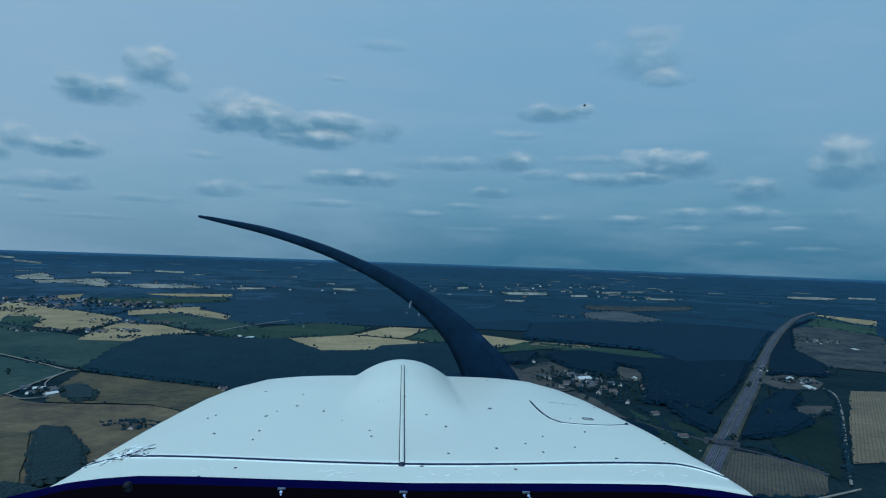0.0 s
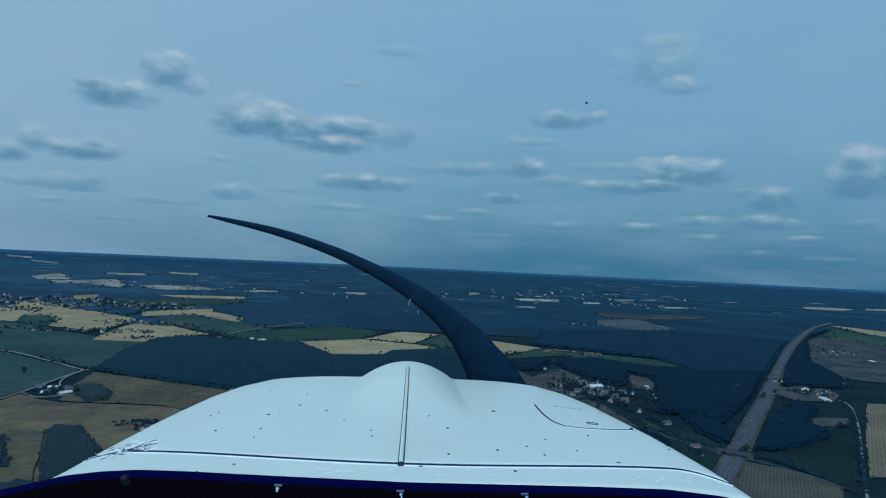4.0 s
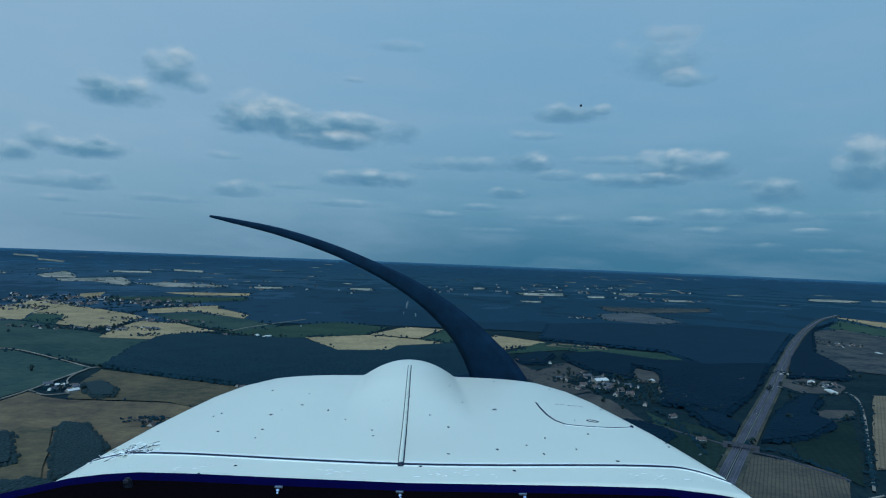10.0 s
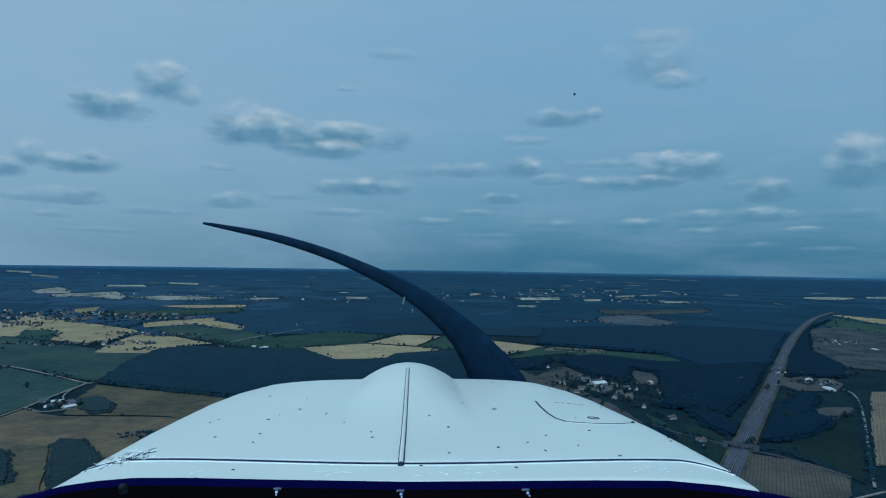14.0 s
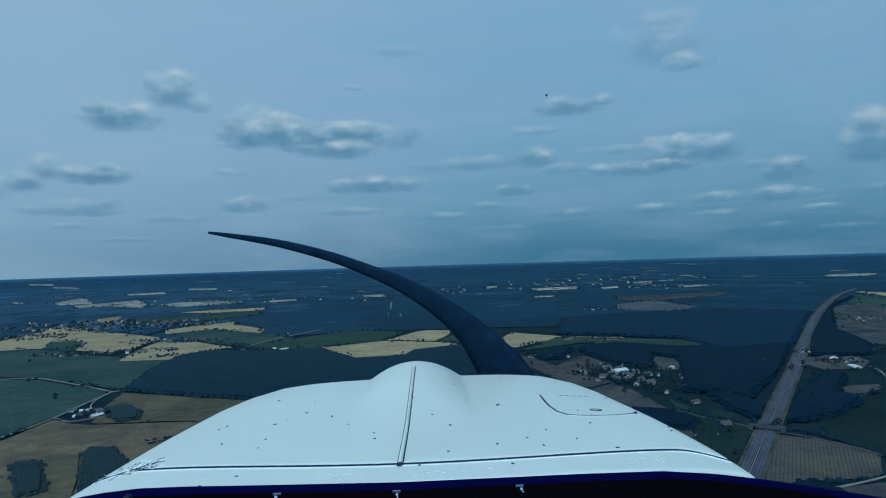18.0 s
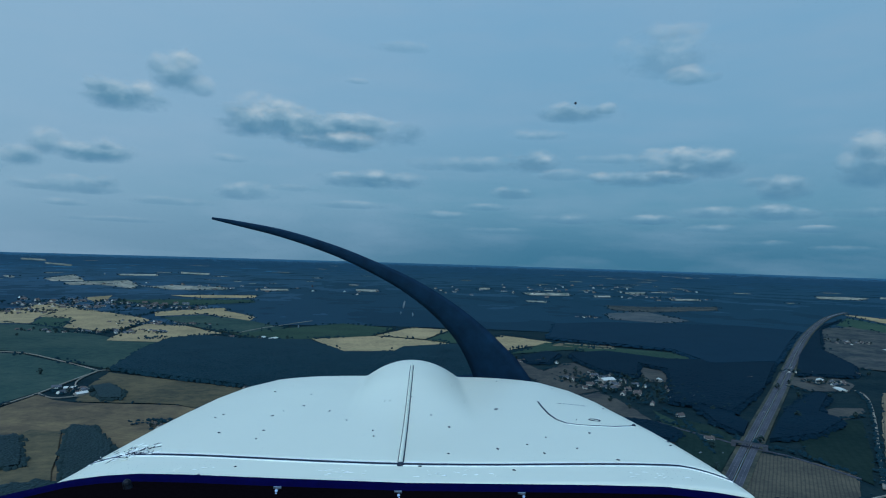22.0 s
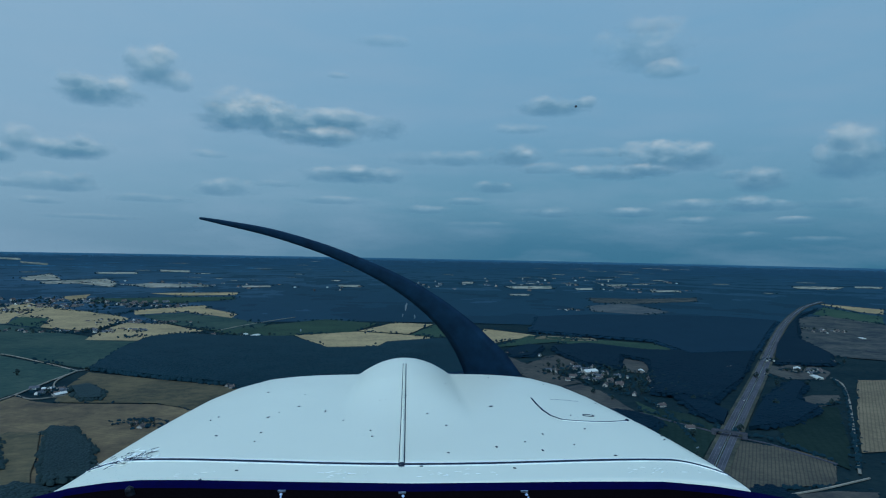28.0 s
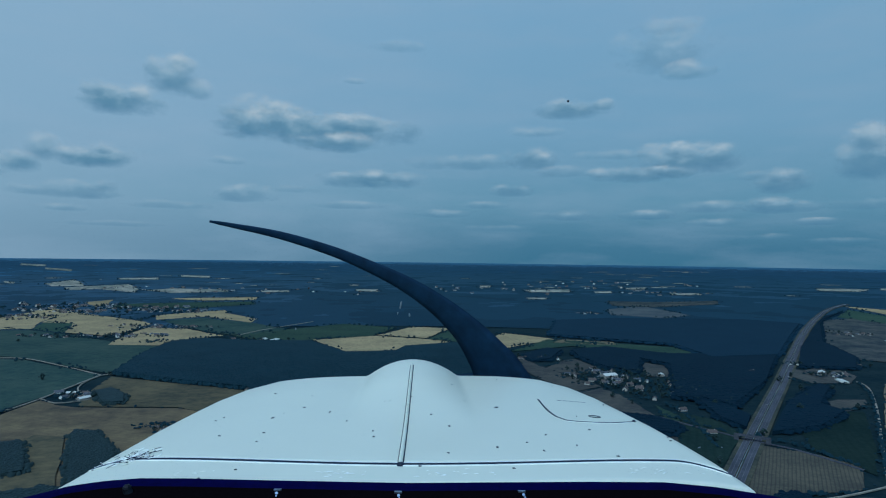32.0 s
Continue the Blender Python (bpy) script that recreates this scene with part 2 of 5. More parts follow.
def level(me):
    """Far ground is lit as the level land that it is, though the sheet is drawn together in depth."""
    me.normals_split_custom_set_from_vertices([(0, 0, 1)] * len(me.vertices))


# the ground, one sheet out to the horizon
rings = [0.02, 60, 130, 210, 300]
while rings[-1] < 3000:
    rings.append(rings[-1] * 1.045)
split = next(i for i, d in enumerate(rings) if d > 2300)


def plain_sheet(name, ds, mat, label):
    ob = new(name, grid_mesh(name, [[place(d * math.sin(a), d * math.cos(a)) for a in (radians(1.2 * i) for i in range(300))] for d in ds], mat, close=True))
    return tagged(ob, label, "ground", kind="structure")


plain_sheet("ground", rings[:split + 2], GRASS, "dark green rough grassland plain")

# the sky near the horizon, a plain backdrop behind everything
def sky_paint():
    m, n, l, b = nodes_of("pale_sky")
    n.remove(b)
    e = n.new("ShaderNodeEmission")
    sep = n.new("ShaderNodeSeparateXYZ")
    co = n.new("ShaderNodeNewGeometry").outputs["Position"]
    l.new(co, sep.inputs[0])
    mr = n.new("ShaderNodeMapRange")
    mr.inputs["From Min"].default_value, mr.inputs["From Max"].default_value = 150, 2500
    l.new(sep.outputs[2], mr.inputs[0])
    soft = ramp(n, l, mr.outputs[0], SKY_STOPS)
    mp = n.new("ShaderNodeMapping")
    mp.inputs["Scale"].default_value = (1, 1, 4.5)
    l.new(co, mp.inputs[0])
    t = noise_tex(n, l, mp.outputs[0], 0.0011, 5, 0.55)
    veil = ramp(n, l, t.outputs[0], [(0.42, (0, 0, 0)), (0.75, (0.35, 0.35, 0.35))])
    c = mix(n, l, veil.outputs[0], soft.outputs[0], SKY_VEIL)
    side = n.new("ShaderNodeMapRange")          # the sky is paler towards the sun
    side.inputs["From Min"].default_value, side.inputs["From Max"].default_value = 500, -4200
    side.inputs["To Min"].default_value, side.inputs["To Max"].default_value = 0.0, 0.6
    l.new(sep.outputs[0], side.inputs[0])
    c = mix(n, l, side.outputs[0], c, SKY_PALE)
    l.new(c, e.inputs[0])
    l.new(e.outputs[0], n["Material Output"].inputs[0])
    return m


SKY_PALE = tone(151, 184, 208)
SKY_STOPS = [(0.0, tone(66, 112, 142)), (0.08, tone(74, 119, 149)), (0.22, tone(100, 145, 173)), (0.45, tone(116, 159, 190)), (1.0, tone(124, 167, 201))]
SKY_VEIL = tone(135, 168, 195)
band = []
for e in range(-4, 29, 2):
    band.append([(4850 * math.cos(radians(e)) * math.sin(radians(3 * i)), 4850 * math.cos(radians(e)) * math.cos(radians(3 * i)), ALT + 4850 * math.sin(radians(e))) for i in range(-14, 15)])
tagged(new("backdrop", grid_mesh("backdrop", band, sky_paint())), "hazy blue-grey summer sky above the horizon", "sky", kind="structure")


# ---------------------------------------------------------------- clouds
def cloud_paint():
    m, n, l, b = nodes_of("cloud_vapour")
    n.remove(b)
    uv = n.new("ShaderNodeUVMap").outputs[0]
    co = n.new("ShaderNodeNewGeometry").outputs["Position"]
    mp = n.new("ShaderNodeMapping")
    mp.inputs["Scale"].default_value = (1, 1, 1.7)
    l.new(co, mp.inputs[0])
    t1 = noise_tex(n, l, mp.outputs[0], 0.0040, 6, 0.56)
    sep = n.new("ShaderNodeSeparateXYZ")
    l.new(uv, sep.inputs[0])

    def op(kind, a, c):
        x = n.new("ShaderNodeMath")
        x.operation = kind
        for i, v in enumerate((a, c)):
            if hasattr(v, "links"):
                l.new(v, x.inputs[i])
            else:
                x.inputs[i].default_value = v
        return x.outputs[0]
    u, v = op("MULTIPLY_ADD", sep.outputs[0], 2.0), op("MULTIPLY_ADD", sep.outputs[1], 2.0)
    for o in (u, v):
        o.node.inputs[2].default_value = -1.0
    low = op("MAXIMUM", op("MULTIPLY", v, -1.0), 0.0)
    squash = op("MULTIPLY", op("ADD", op("MULTIPLY", low, 0.75), 1.0), v)      # the base is flatter than the top
    r = op("SQRT", op("ADD", op("MULTIPLY", u, u), op("MULTIPLY", squash, squash)), 0)
    body = op("SUBTRACT", 1.0, r)
    ragged = op("MAXIMUM", op("MULTIPLY_ADD", v, 0.7), 0.7)
    d = op("ADD", body, op("MULTIPLY", op("SUBTRACT", t1.outputs[0], 0.50), ragged))
    ragged.node.inputs[0].links[0].from_node.inputs[2].default_value = 1.5
    oi = n.new("ShaderNodeObjectInfo")
    edge = n.new("ShaderNodeMapRange")
    edge.interpolation_type = "SMOOTHSTEP"
    edge.inputs["From Min"].default_value, edge.inputs["From Max"].default_value = 0.04, 0.82
    l.new(d, edge.inputs[0])
    rim = n.new("ShaderNodeMapRange")
    rim.interpolation_type = "SMOOTHSTEP"
    rim.inputs["From Min"].default_value, rim.inputs["From Max"].default_value = 0.0, 0.22
    l.new(body, rim.inputs[0])
    dens = op("MULTIPLY", op("MULTIPLY", edge.outputs[0], rim.outputs[0]), oi.outputs["Alpha"])
    own = n.new("ShaderNodeSeparateColor")         # how sunlit this cloud is
    l.new(oi.outputs["Color"], own.inputs[0])
    shade = n.new("ShaderNodeMapRange")
    shade.inputs["From Min"].default_value, shade.inputs["From Max"].default_value = -0.5, 0.75
    t2 = noise_tex(n, l, mp.outputs[0], 0.0075, 4, 0.5)
    l.new(op("ADD", op("ADD", v, own.outputs[0]), op("MULTIPLY", op("SUBTRACT", t2.outputs[0], 0.5), 1.1)), shade.inputs[0])
    c = ramp(n, l, shade.outputs[0], CLOUD_STOPS)
    e, tr, mx = n.new("ShaderNodeEmission"), n.new("ShaderNodeBsdfTransparent"), n.new("ShaderNodeMixShader")
    l.new(c.outputs[0], e.inputs[0])
    l.new(dens, mx.inputs[0]), l.new(tr.outputs[0], mx.inputs[1]), l.new(e.outputs[0], mx.inputs[2])
    l.new(mx.outputs[0], n["Material Output"].inputs[0])
    return m


CLOUD_STOPS = [(0.0, tone(82, 126, 160)), (0.42, tone(98, 140, 169)), (0.68, tone(128, 165, 189)), (1.0, tone(168, 193, 206))]
CLOUD = cloud_paint()


def vapour(name, bearing, up, wide, high, rad, lit, thick):
    """One billow of vapour: degrees to the right, degrees up, width and height in degrees, distance, how sunlit and how dense."""
    rows_, us = [], []
    for j in range(7):
        row = []
        for i in range(13):
            a = radians(bearing + wide * (i / 12 - 0.5))
            e = radians(up + high * (j / 6 - 0.5))
            row.append((rad * math.cos(e) * math.sin(a), rad * math.cos(e) * math.cos(a), ALT + rad * math.sin(e)))
            us.append((i / 12, j / 6))
        rows_.append(row)
    me = grid_mesh(name, rows_, CLOUD)
    lay = me.uv_layers.new(name="UVMap")
    for lp in me.loops:
        lay.data[lp.index].uv = us[lp.vertex_index]
    ob = new(name, me)
    ob.color = (lit, 0, 0, thick)
    return ob


def cloud(bearing, up, wide, high, thick, label):
    """A flat-based heap of vapour far off, with brighter billows on its top."""
    rad = 4843 - 1.9 * len(CLOUDS)
    lit = 0.20 if label == THIN else -0.05 if label == BAR else 0.10 if bearing < -22 else -0.17
    ob = vapour("cloud", bearing, up, wide, high, rad, lit, thick * (0.8 if label == BAR else 1.0))
    CLOUDS.append(tagged(ob, label, "cloud", "clouds over the plain"))
    if label == HEAP and wide > 5:
        rnd = random.Random(len(CLOUDS) * 7)
        count = 2 if wide < 11 else 3
        for k in range(count):
            f = (k + 0.5 + rnd.uniform(-0.3, 0.3)) / count - 0.5
            size = rnd.uniform(0.7, 1.25)
            billow = vapour("billow", bearing + f * wide * 0.72, up + high * (0.17 - 0.5 * f * f + rnd.uniform(-0.06, 0.05)), size * (0.7 + 0.25 * wide), size * high * 0.55,
                            rad - 0.5 - 0.45 * k, 0.22 + rnd.uniform(-0.12, 0.12), thick * rnd.uniform(0.4, 0.7))
            billow.parent = ob


CLOUDS = []
HEAP, THIN, BAR = "grey-bottomed white cumulus cloud with a bright top", "thin faint scrap of pale grey cloud", "low flat grey cloud bar above the horizon"
cloud(-29.8, 12.3, 9.2, 4.1, 1, HEAP)
cloud(-25.7, 14.6, 5.3, 5.2, .85, HEAP)
cloud(-23.7, 13.8, 3.0, 2.6, .5, HEAP)
cloud(-17.4, 11.9, 12.4, 5.1, .95, HEAP)
cloud(-13.5, 11.2, 22.5, 4.9, 1, HEAP)
cloud(-12.0, 10.1, 12.1, 2.7, .8, HEAP)
cloud(-31.5, 7.7, 7.4, 3.1, 1, HEAP)
cloud(-35.0, 8.0, 3.4, 3.2, .8, HEAP)
cloud(-36.7, 6.8, 4.2, 2.8, .9, HEAP)
cloud(-32.8, 4.9, 8.7, 2.1, .7, BAR)
cloud(-30.7, 5.4, 3.0, 1.7, .7, HEAP)
cloud(-33.7, 3.5, 4.5, 0.9, .55, BAR)
cloud(-19.8, 5.3, 7.8, 2.4, .75, BAR)
cloud(-21.2, 8.1, 4.2, 1.2, .4, THIN)
cloud(-8.9, 6.9, 12.7, 2.6, .9, HEAP)
cloud(-11.0, 4.6, 9.9, 1.1, .5, BAR)
cloud(-2.2, 4.0, 6.3, 1.2, .75, BAR)
cloud(1.7, 4.8, 5.5, 1.0, .5, BAR)
cloud(0.5, 8.6, 14.8, 2.1, .6, BAR)
cloud(5.7, 8.9, 6.2, 3.1, .8, HEAP)
cloud(4.3, 6.1, 5.1, 1.8, .7, HEAP)
cloud(6.4, 11.4, 6.9, 1.6, .45, THIN)
cloud(9.2, 7.8, 6.8, 1.5, .45, BAR)
cloud(10.0, 13.2, 9.0, 3.0, .8, HEAP)
cloud(17.5, 17.8, 11.1, 6.5, .45, THIN)
cloud(19.5, 15.9, 5.4, 2.5, .55, THIN)
cloud(17.3, 19.6, 7.7, 2.1, .35, THIN)
cloud(19.2, 8.5, 11.9, 4.1, 1, HEAP)
cloud(15.1, 7.4, 10.7, 2.2, .9, HEAP)
cloud(17.9, 7.6, 6.2, 1.9, .8, HEAP)
cloud(26.7, 6.4, 5.4, 3.3, .85, HEAP)
cloud(32.8, 8.0, 6.9, 6.2, .8, HEAP)
cloud(32.3, 9.3, 3.2, 3.4, .7, HEAP)
cloud(26.3, 4.5, 7.3, 2.0, 1, HEAP)
cloud(21.6, 4.5, 7.9, 1.5, .7, BAR)
cloud(16.2, 3.9, 6.4, 1.3, .85, BAR)
cloud(9.3, 3.9, 8.3, 1.5, .75, BAR)
cloud(21.5, 3.2, 5.3, 1.1, .75, BAR)
cloud(29.1, 3.2, 4.0, 0.9, .6, BAR)
cloud(32.4, 4.5, 5.9, 1.5, .6, BAR)
cloud(-6.8, 18.7, 7.0, 1.8, .3, THIN)
cloud(-10.4, 15.6, 2.6, 0.9, .35, THIN)
cloud(24.5, 7.0, 3.8, 1.3, .5, BAR)
cloud(13.2, 9.2, 8.8, 1.3, .35, THIN)
cloud(-25.8, 4.1, 8.5, 1.1, .4, BAR)
cloud(-15.5, 5.9, 5.9, 1.0, .35, BAR)
cloud(-36.1, 4.8, 3.8, 1.4, .5, BAR)
cloud(24.0, 2.0, 9.5, 0.9, .4, BAR)
cloud(30.4, 1.7, 6.7, 0.7, .4, BAR)
cloud(3.0, 2.7, 10.1, 0.8, .35, BAR)
cloud(-30.0, 2.4, 9.1, 0.7, .35, BAR)
cloud(-41.0, 6.4, 9.8, 4.2, 0.8, HEAP)
cloud(40.5, 5.2, 9.7, 4.9, 0.8, HEAP)

# ---------------------------------------------------------------- fields, tracks and road
def inside(poly, x, y):
    c = np.zeros(np.shape(x), bool)
    for (x0, y0), (x1, y1) in zip(poly, poly[1:] + poly[:1]):
        with np.errstate(divide="ignore", invalid="ignore"):
            c ^= ((y0 > y) != (y1 > y)) & (x < (x1 - x0) * (y - y0) / (y1 - y0 + 1e-9) + x0)
    return c


CLEAR = []                        # plots without trees
FIELD_LABEL = {"striped": "olive-brown field with strong parallel rows", "pale": "far wheat field among woods, paled by haze", "tan": "ripe tan wheat field between dark woods", "stubble": "harvested straw-coloured stubble field with sown rows", "brown": "bare brown ploughed field",
               "olive": "dry olive-brown pasture beside woods", "green": "green crop field with faint tramlines", "dark": "green crop field darkened for cloud shade", "meadow": "blue-green crop field with faint darker patches", "scrub": "mottled grey-brown scrub land", "dun": "dull grey-brown pasture beside dark woods", "hazed": "far field among woods, greyed by haze"}


def sheet(name, poly, up, mat):
    """A plot of ground cover, laid over the plain."""
    bm = bmesh.new()
    f = bm.faces.new([bm.verts.new((x, y, 0)) for x, y in poly])
    bm.normal_update()
    if f.normal.z < 0:
        f.normal_flip()
    bmesh.ops.triangulate(bm, faces=bm.faces[:])
    for _ in range(3):
        bmesh.ops.subdivide_edges(bm, edges=[e for e in bm.edges if e.calc_length() > 90], cuts=1, use_grid_fill=True)
        bmesh.ops.triangulate(bm, faces=[q for q in bm.faces if len(q.verts) > 3])
    for v in bm.verts:
        d = math.hypot(v.co.x, v.co.y)
        v.co = place(v.co.x, v.co.y, up + 0.0010 * d)
    me = bpy.data.meshes.new(name)
    bm.to_mesh(me)
    bm.free()
    me.materials.append(mat)
    return new(name, me)


PLOTS = []


def uneven(poly):
    """The plot's outline with hand-drawn edges: short runs, each a little off the line."""
    out = []
    for (x0, y0), (x1, y1) in zip(poly, poly[1:] + poly[:1]):
        ln, d = math.hypot(x1 - x0, y1 - y0), math.hypot(x0, y0)
        n_ = max(1, min(14, int(ln / (14 + 0.012 * d))))
        for k in range(n_):
            f, bow = k / n_, 0.0 if k == 0 else (1.0 + 0.0025 * d) * noise.noise((x0 + (x1 - x0) * k / n_, y0 * 0.37, 5.5 + k * 1.7))
            out.append((x0 + (x1 - x0) * f - (y1 - y0) / ln * bow, y0 + (y1 - y0) * f + (x1 - x0) / ln * bow))
    return out


def field(crop, poly, lift=0.0):
    CLEAR.append(poly)
    PLOTS.append(poly)
    return tagged(sheet("field", uneven(poly), 0.25 + lift, CROPS[crop]), FIELD_LABEL[crop], "field", "fields on the plain", "structure")


field("tan", [(-1759, 2024), (-1623, 1869), (-1469, 1947), (-1395, 1961), (-1508, 2167), (-1600, 2511), (-1870, 2740), (-1740, 2362)])
field("tan", [(-1496, 2150), (-1517, 2217), (-1616, 2534), (-1187, 2248), (-1104, 2161), (-1056, 1920), (-1078, 1834), (-1238, 1890), (-1364, 2128)])
field("green", [(-1461, 2099), (-1504, 2199), (-1365, 2127), (-1240, 1888), (-1381, 1949)])
field("tan", [(-1234, 2443), (-1200, 2540), (-1065, 2738), (-993, 2592), (-805, 2391), (-781, 2259), (-1026, 2438), (-1155, 2301)])
field("tan", [(-990, 1729), (-1027, 1867), (-1064, 2055), (-916, 2034), (-735, 1881), (-818, 1742)])
field("tan", [(-1899, 3055), (-1867, 3243), (-1699, 2906), (-1696, 2804)])
field("pale", [(-3290, 4760), (-3590, 5590), (-3050, 4880), (-2840, 4540), (-3010, 4430)])
field("pale", [(-2840, 4320), (-2680, 4880), (-2240, 4200), (-2090, 3870), (-2500, 4170), (-2610, 4030)])
field("pale", [(-2150, 4120), (-2090, 4390), (-1660, 4330), (-1570, 4070), (-1850, 3890)])
field("tan", [(-1620, 3389), (-1494, 3494), (-1210, 3596), (-1153, 3410), (-1403, 3283)])
field("pale", [(-3450, 6100), (-3150, 6290), (-2940, 5880), (-3230, 5730)])
field("pale", [(-3340, 7220), (-2930, 7060), (-2720, 6540), (-3090, 6690)])
field("pale", [(-9900, 13530), (-8690, 12610), (-7560, 10960), (-8510, 11630)])
field("pale", [(-6950, 10050), (-5790, 8980), (-5250, 8110), (-6230, 9040)])
field("pale", [(-3860, 5080), (-3710, 5000), (-3510, 4730), (-3650, 4810)])
field("pale", [(-1420, 4310), (-1250, 4380), (-1190, 4180), (-1360, 4110)])
field("pale", [(-810, 4650), (-650, 4680), (-610, 4380), (-770, 4420)])
field("pale", [(140, 5570), (240, 5590), (220, 5270), (130, 5250)])
field("green", [(-1423, 3139), (-1123, 3271), (-1048, 3097), (-1246, 2799), (-1633, 2831), (-1681, 2985)])
field("meadow", [(-1125, 2272), (-1016, 2388), (-766, 2247), (-591, 2074), (-611, 1956), (-719, 1907), (-923, 2050)])
field("green", [(-709, 1881), (-591, 2074), (-439, 2272), (-240, 2179), (-283, 1939), (-442, 1825), (-550, 1767)])
field("meadow", [(-1654, 1843), (-1371, 1935), (-1223, 1862), (-978, 1707), (-820, 1713), (-714, 1250), (-1028, 1423), (-1080, 1439), (-1294, 1446)])
field("meadow", [(-1273, 1423), (-1052, 1401), (-1012, 1401), (-737, 1241), (-726, 1129), (-722, 1034), (-722, 969), (-709, 801)])
field("olive", [(-708, 1231), (-547, 1178), (-398, 1130), (-247, 1110), (-189, 866), (-461, 997), (-624, 988), (-677, 1119)])
field("brown", [(-706, 949), (-710, 1024), (-663, 993), (-621, 981), (-457, 990), (-188, 860), (-133, 629), (-256, 606), (-452, 704), (-390, 577), (-511, 554), (-703, 755)])
field("olive", [(-534, 819), (-390, 577), (-511, 554), (-574, 620), (-578, 822)], 2)
field("tan", [(-990, 1729), (-813, 1731), (-801, 1657), (-959, 1648)], 1)
field("tan", [(-449, 1834), (-275, 1943), (-111, 1888), (-29, 1827), (-170, 1713), (-177, 1645), (-254, 1580), (-323, 1620)])
field("tan", [(-274, 1959), (-183, 2213), (-45, 2185), (-115, 1914)])
field("green", [(-108, 1890), (-41, 2170), (61, 2159), (18, 1875), (-24, 1842)])
field("tan", [(51, 1793), (130, 2078), (263, 1961), (285, 1929), (205, 1839), (106, 1717)])
field("green", [(259, 1934), (427, 1875), (602, 1804), (690, 1674), (531, 1638), (394, 1735), (312, 1795), (117, 1663), (202, 1815)])
field("stubble", [(287, 1943), (449, 1897), (453, 1844), (368, 1834), (258, 1867)])
field("dun", [(109, 1615), (144, 1555), (203, 1389), (272, 1230), (196, 1175), (131, 1202), (180, 1240), (115, 1459)])
field("dun", [(181, 1413), (246, 1540), (278, 1562), (312, 1433), (258, 1354), (213, 1374)])
field("dun", [(200, 1164), (269, 1220), (296, 1136), (309, 991), (257, 960), (223, 1035)])
field("green", [(331, 1087), (349, 1006), (341, 837), (271, 669), (270, 782), (302, 853)])
field("dun", [(248, 928), (306, 894), (294, 840), (271, 816), (244, 884)])
field("dun", [(435, 1530), (483, 1473), (441, 1346), (395, 1351), (402, 1407)])
# both far fields take greyed colours that stand for haze
field("hazed", [(699, 3109), (959, 3382), (1031, 2871), (873, 2712), (659, 2814)])
field("scrub", [(854, 3751), (1125, 3717), (1580, 3930), (1459, 3626), (1006, 3318), (795, 3367)])
field("pale", [(1550, 4730), (1800, 4820), (1710, 4580), (1490, 4500)])
field("pale", [(3300, 5950), (3590, 6060), (3790, 5950), (3420, 5490), (3080, 5520)])
field("pale", [(4090, 6260), (4380, 6280), (4100, 5880), (3830, 5860)])
field("pale", [(1000, 4840), (1160, 4930), (1100, 4680), (960, 4610)])
field("pale", [(470, 4950), (860, 5130), (810, 4720), (480, 4590)])
field("pale", [(399, 3970), (530, 3980), (505, 3817), (394, 3816)])
field("pale", [(1430, 5580), (1650, 5720), (1550, 5390), (1360, 5270)])
field("tan", [(2150, 3620), (2287, 3269), (2071, 2960), (2041, 3071)])
field("green", [(2019, 3346), (1978, 2995), (1988, 2840), (1744, 2489), (1694, 2888)])
field("scrub", [(1526, 2722), (1733, 2828), (1731, 2410), (1153, 1562), (1072, 1604), (1011, 1641), (1066, 1896)])
field("dun", [(757, 1484), (791, 1445), (868, 1470), (863, 1397), (801, 1315), (718, 1310), (713, 1379)])
field("dun", [(638, 1127), (680, 1157), (732, 1161), (716, 1128), (636, 1060), (616, 1062)])
field("dun", [(767, 1450), (863, 1520), (753, 1308), (726, 1311)])
field("striped", [(386, 853), (406, 860), (463, 823), (489, 780), (444, 704), (427, 693), (355, 685), (307, 671), (294, 676)])
field("dark", [(523, 1015), (585, 1063), (672, 1068), (559, 862), (487, 748), (466, 842)])
field("stubble", [(867, 1314), (953, 1320), (636, 834), (546, 816), (674, 1020)])
field("dun", [(314, 652), (427, 679), (472, 677), (382, 537), (273, 540)])
field("dark", [(356, 1036), (394, 995), (405, 917), (323, 779), (281, 717), (277, 782), (304, 894)])
field("dun", [(254, 918), (278, 893), (297, 848), (275, 800), (251, 856)])


rnd = random.Random(3)
for k in range(64):                # small pale plots far off among the woods
    d = 5200 + 10500 * rnd.random() ** 1.2
    a = radians(rnd.choice((rnd.uniform(-40, -8), rnd.uniform(-40, 38), rnd.uniform(6, 20))))
    w, dp = d * rnd.uniform(0.003, 0.014), d * rnd.uniform(0.006, 0.02)
    x, y = d * math.sin(a), d * math.cos(a)
    t = rnd.uniform(-0.3, 0.3)
    field("pale", [(round(x + u * w + v * dp * t), round(y + v * dp)) for u, v in ((-1, -0.5), (0.2, -0.6), (1, -0.4), (0.8, 0.5), (-0.2, 0.6), (-0.9, 0.3))])


def smooth_line(pts, step=12.0):
    out = []
    p = [Vector(q) for q in ([pts[0]] + list(pts) + [pts[-1]])]
    for i in range(1, len(p) - 2):
        n_ = max(2, int((p[i + 1] - p[i]).length / step))
        for k in range(n_):
            t = k / n_
            out.append(0.5 * (2 * p[i] + (p[i + 1] - p[i - 1]) * t + (2 * p[i - 1] - 5 * p[i] + 4 * p[i + 1] - p[i + 2]) * t * t + (3 * p[i] - p[i - 1] - 3 * p[i + 1] + p[i + 2]) * t ** 3))
    out.append(p[-1])
    return out


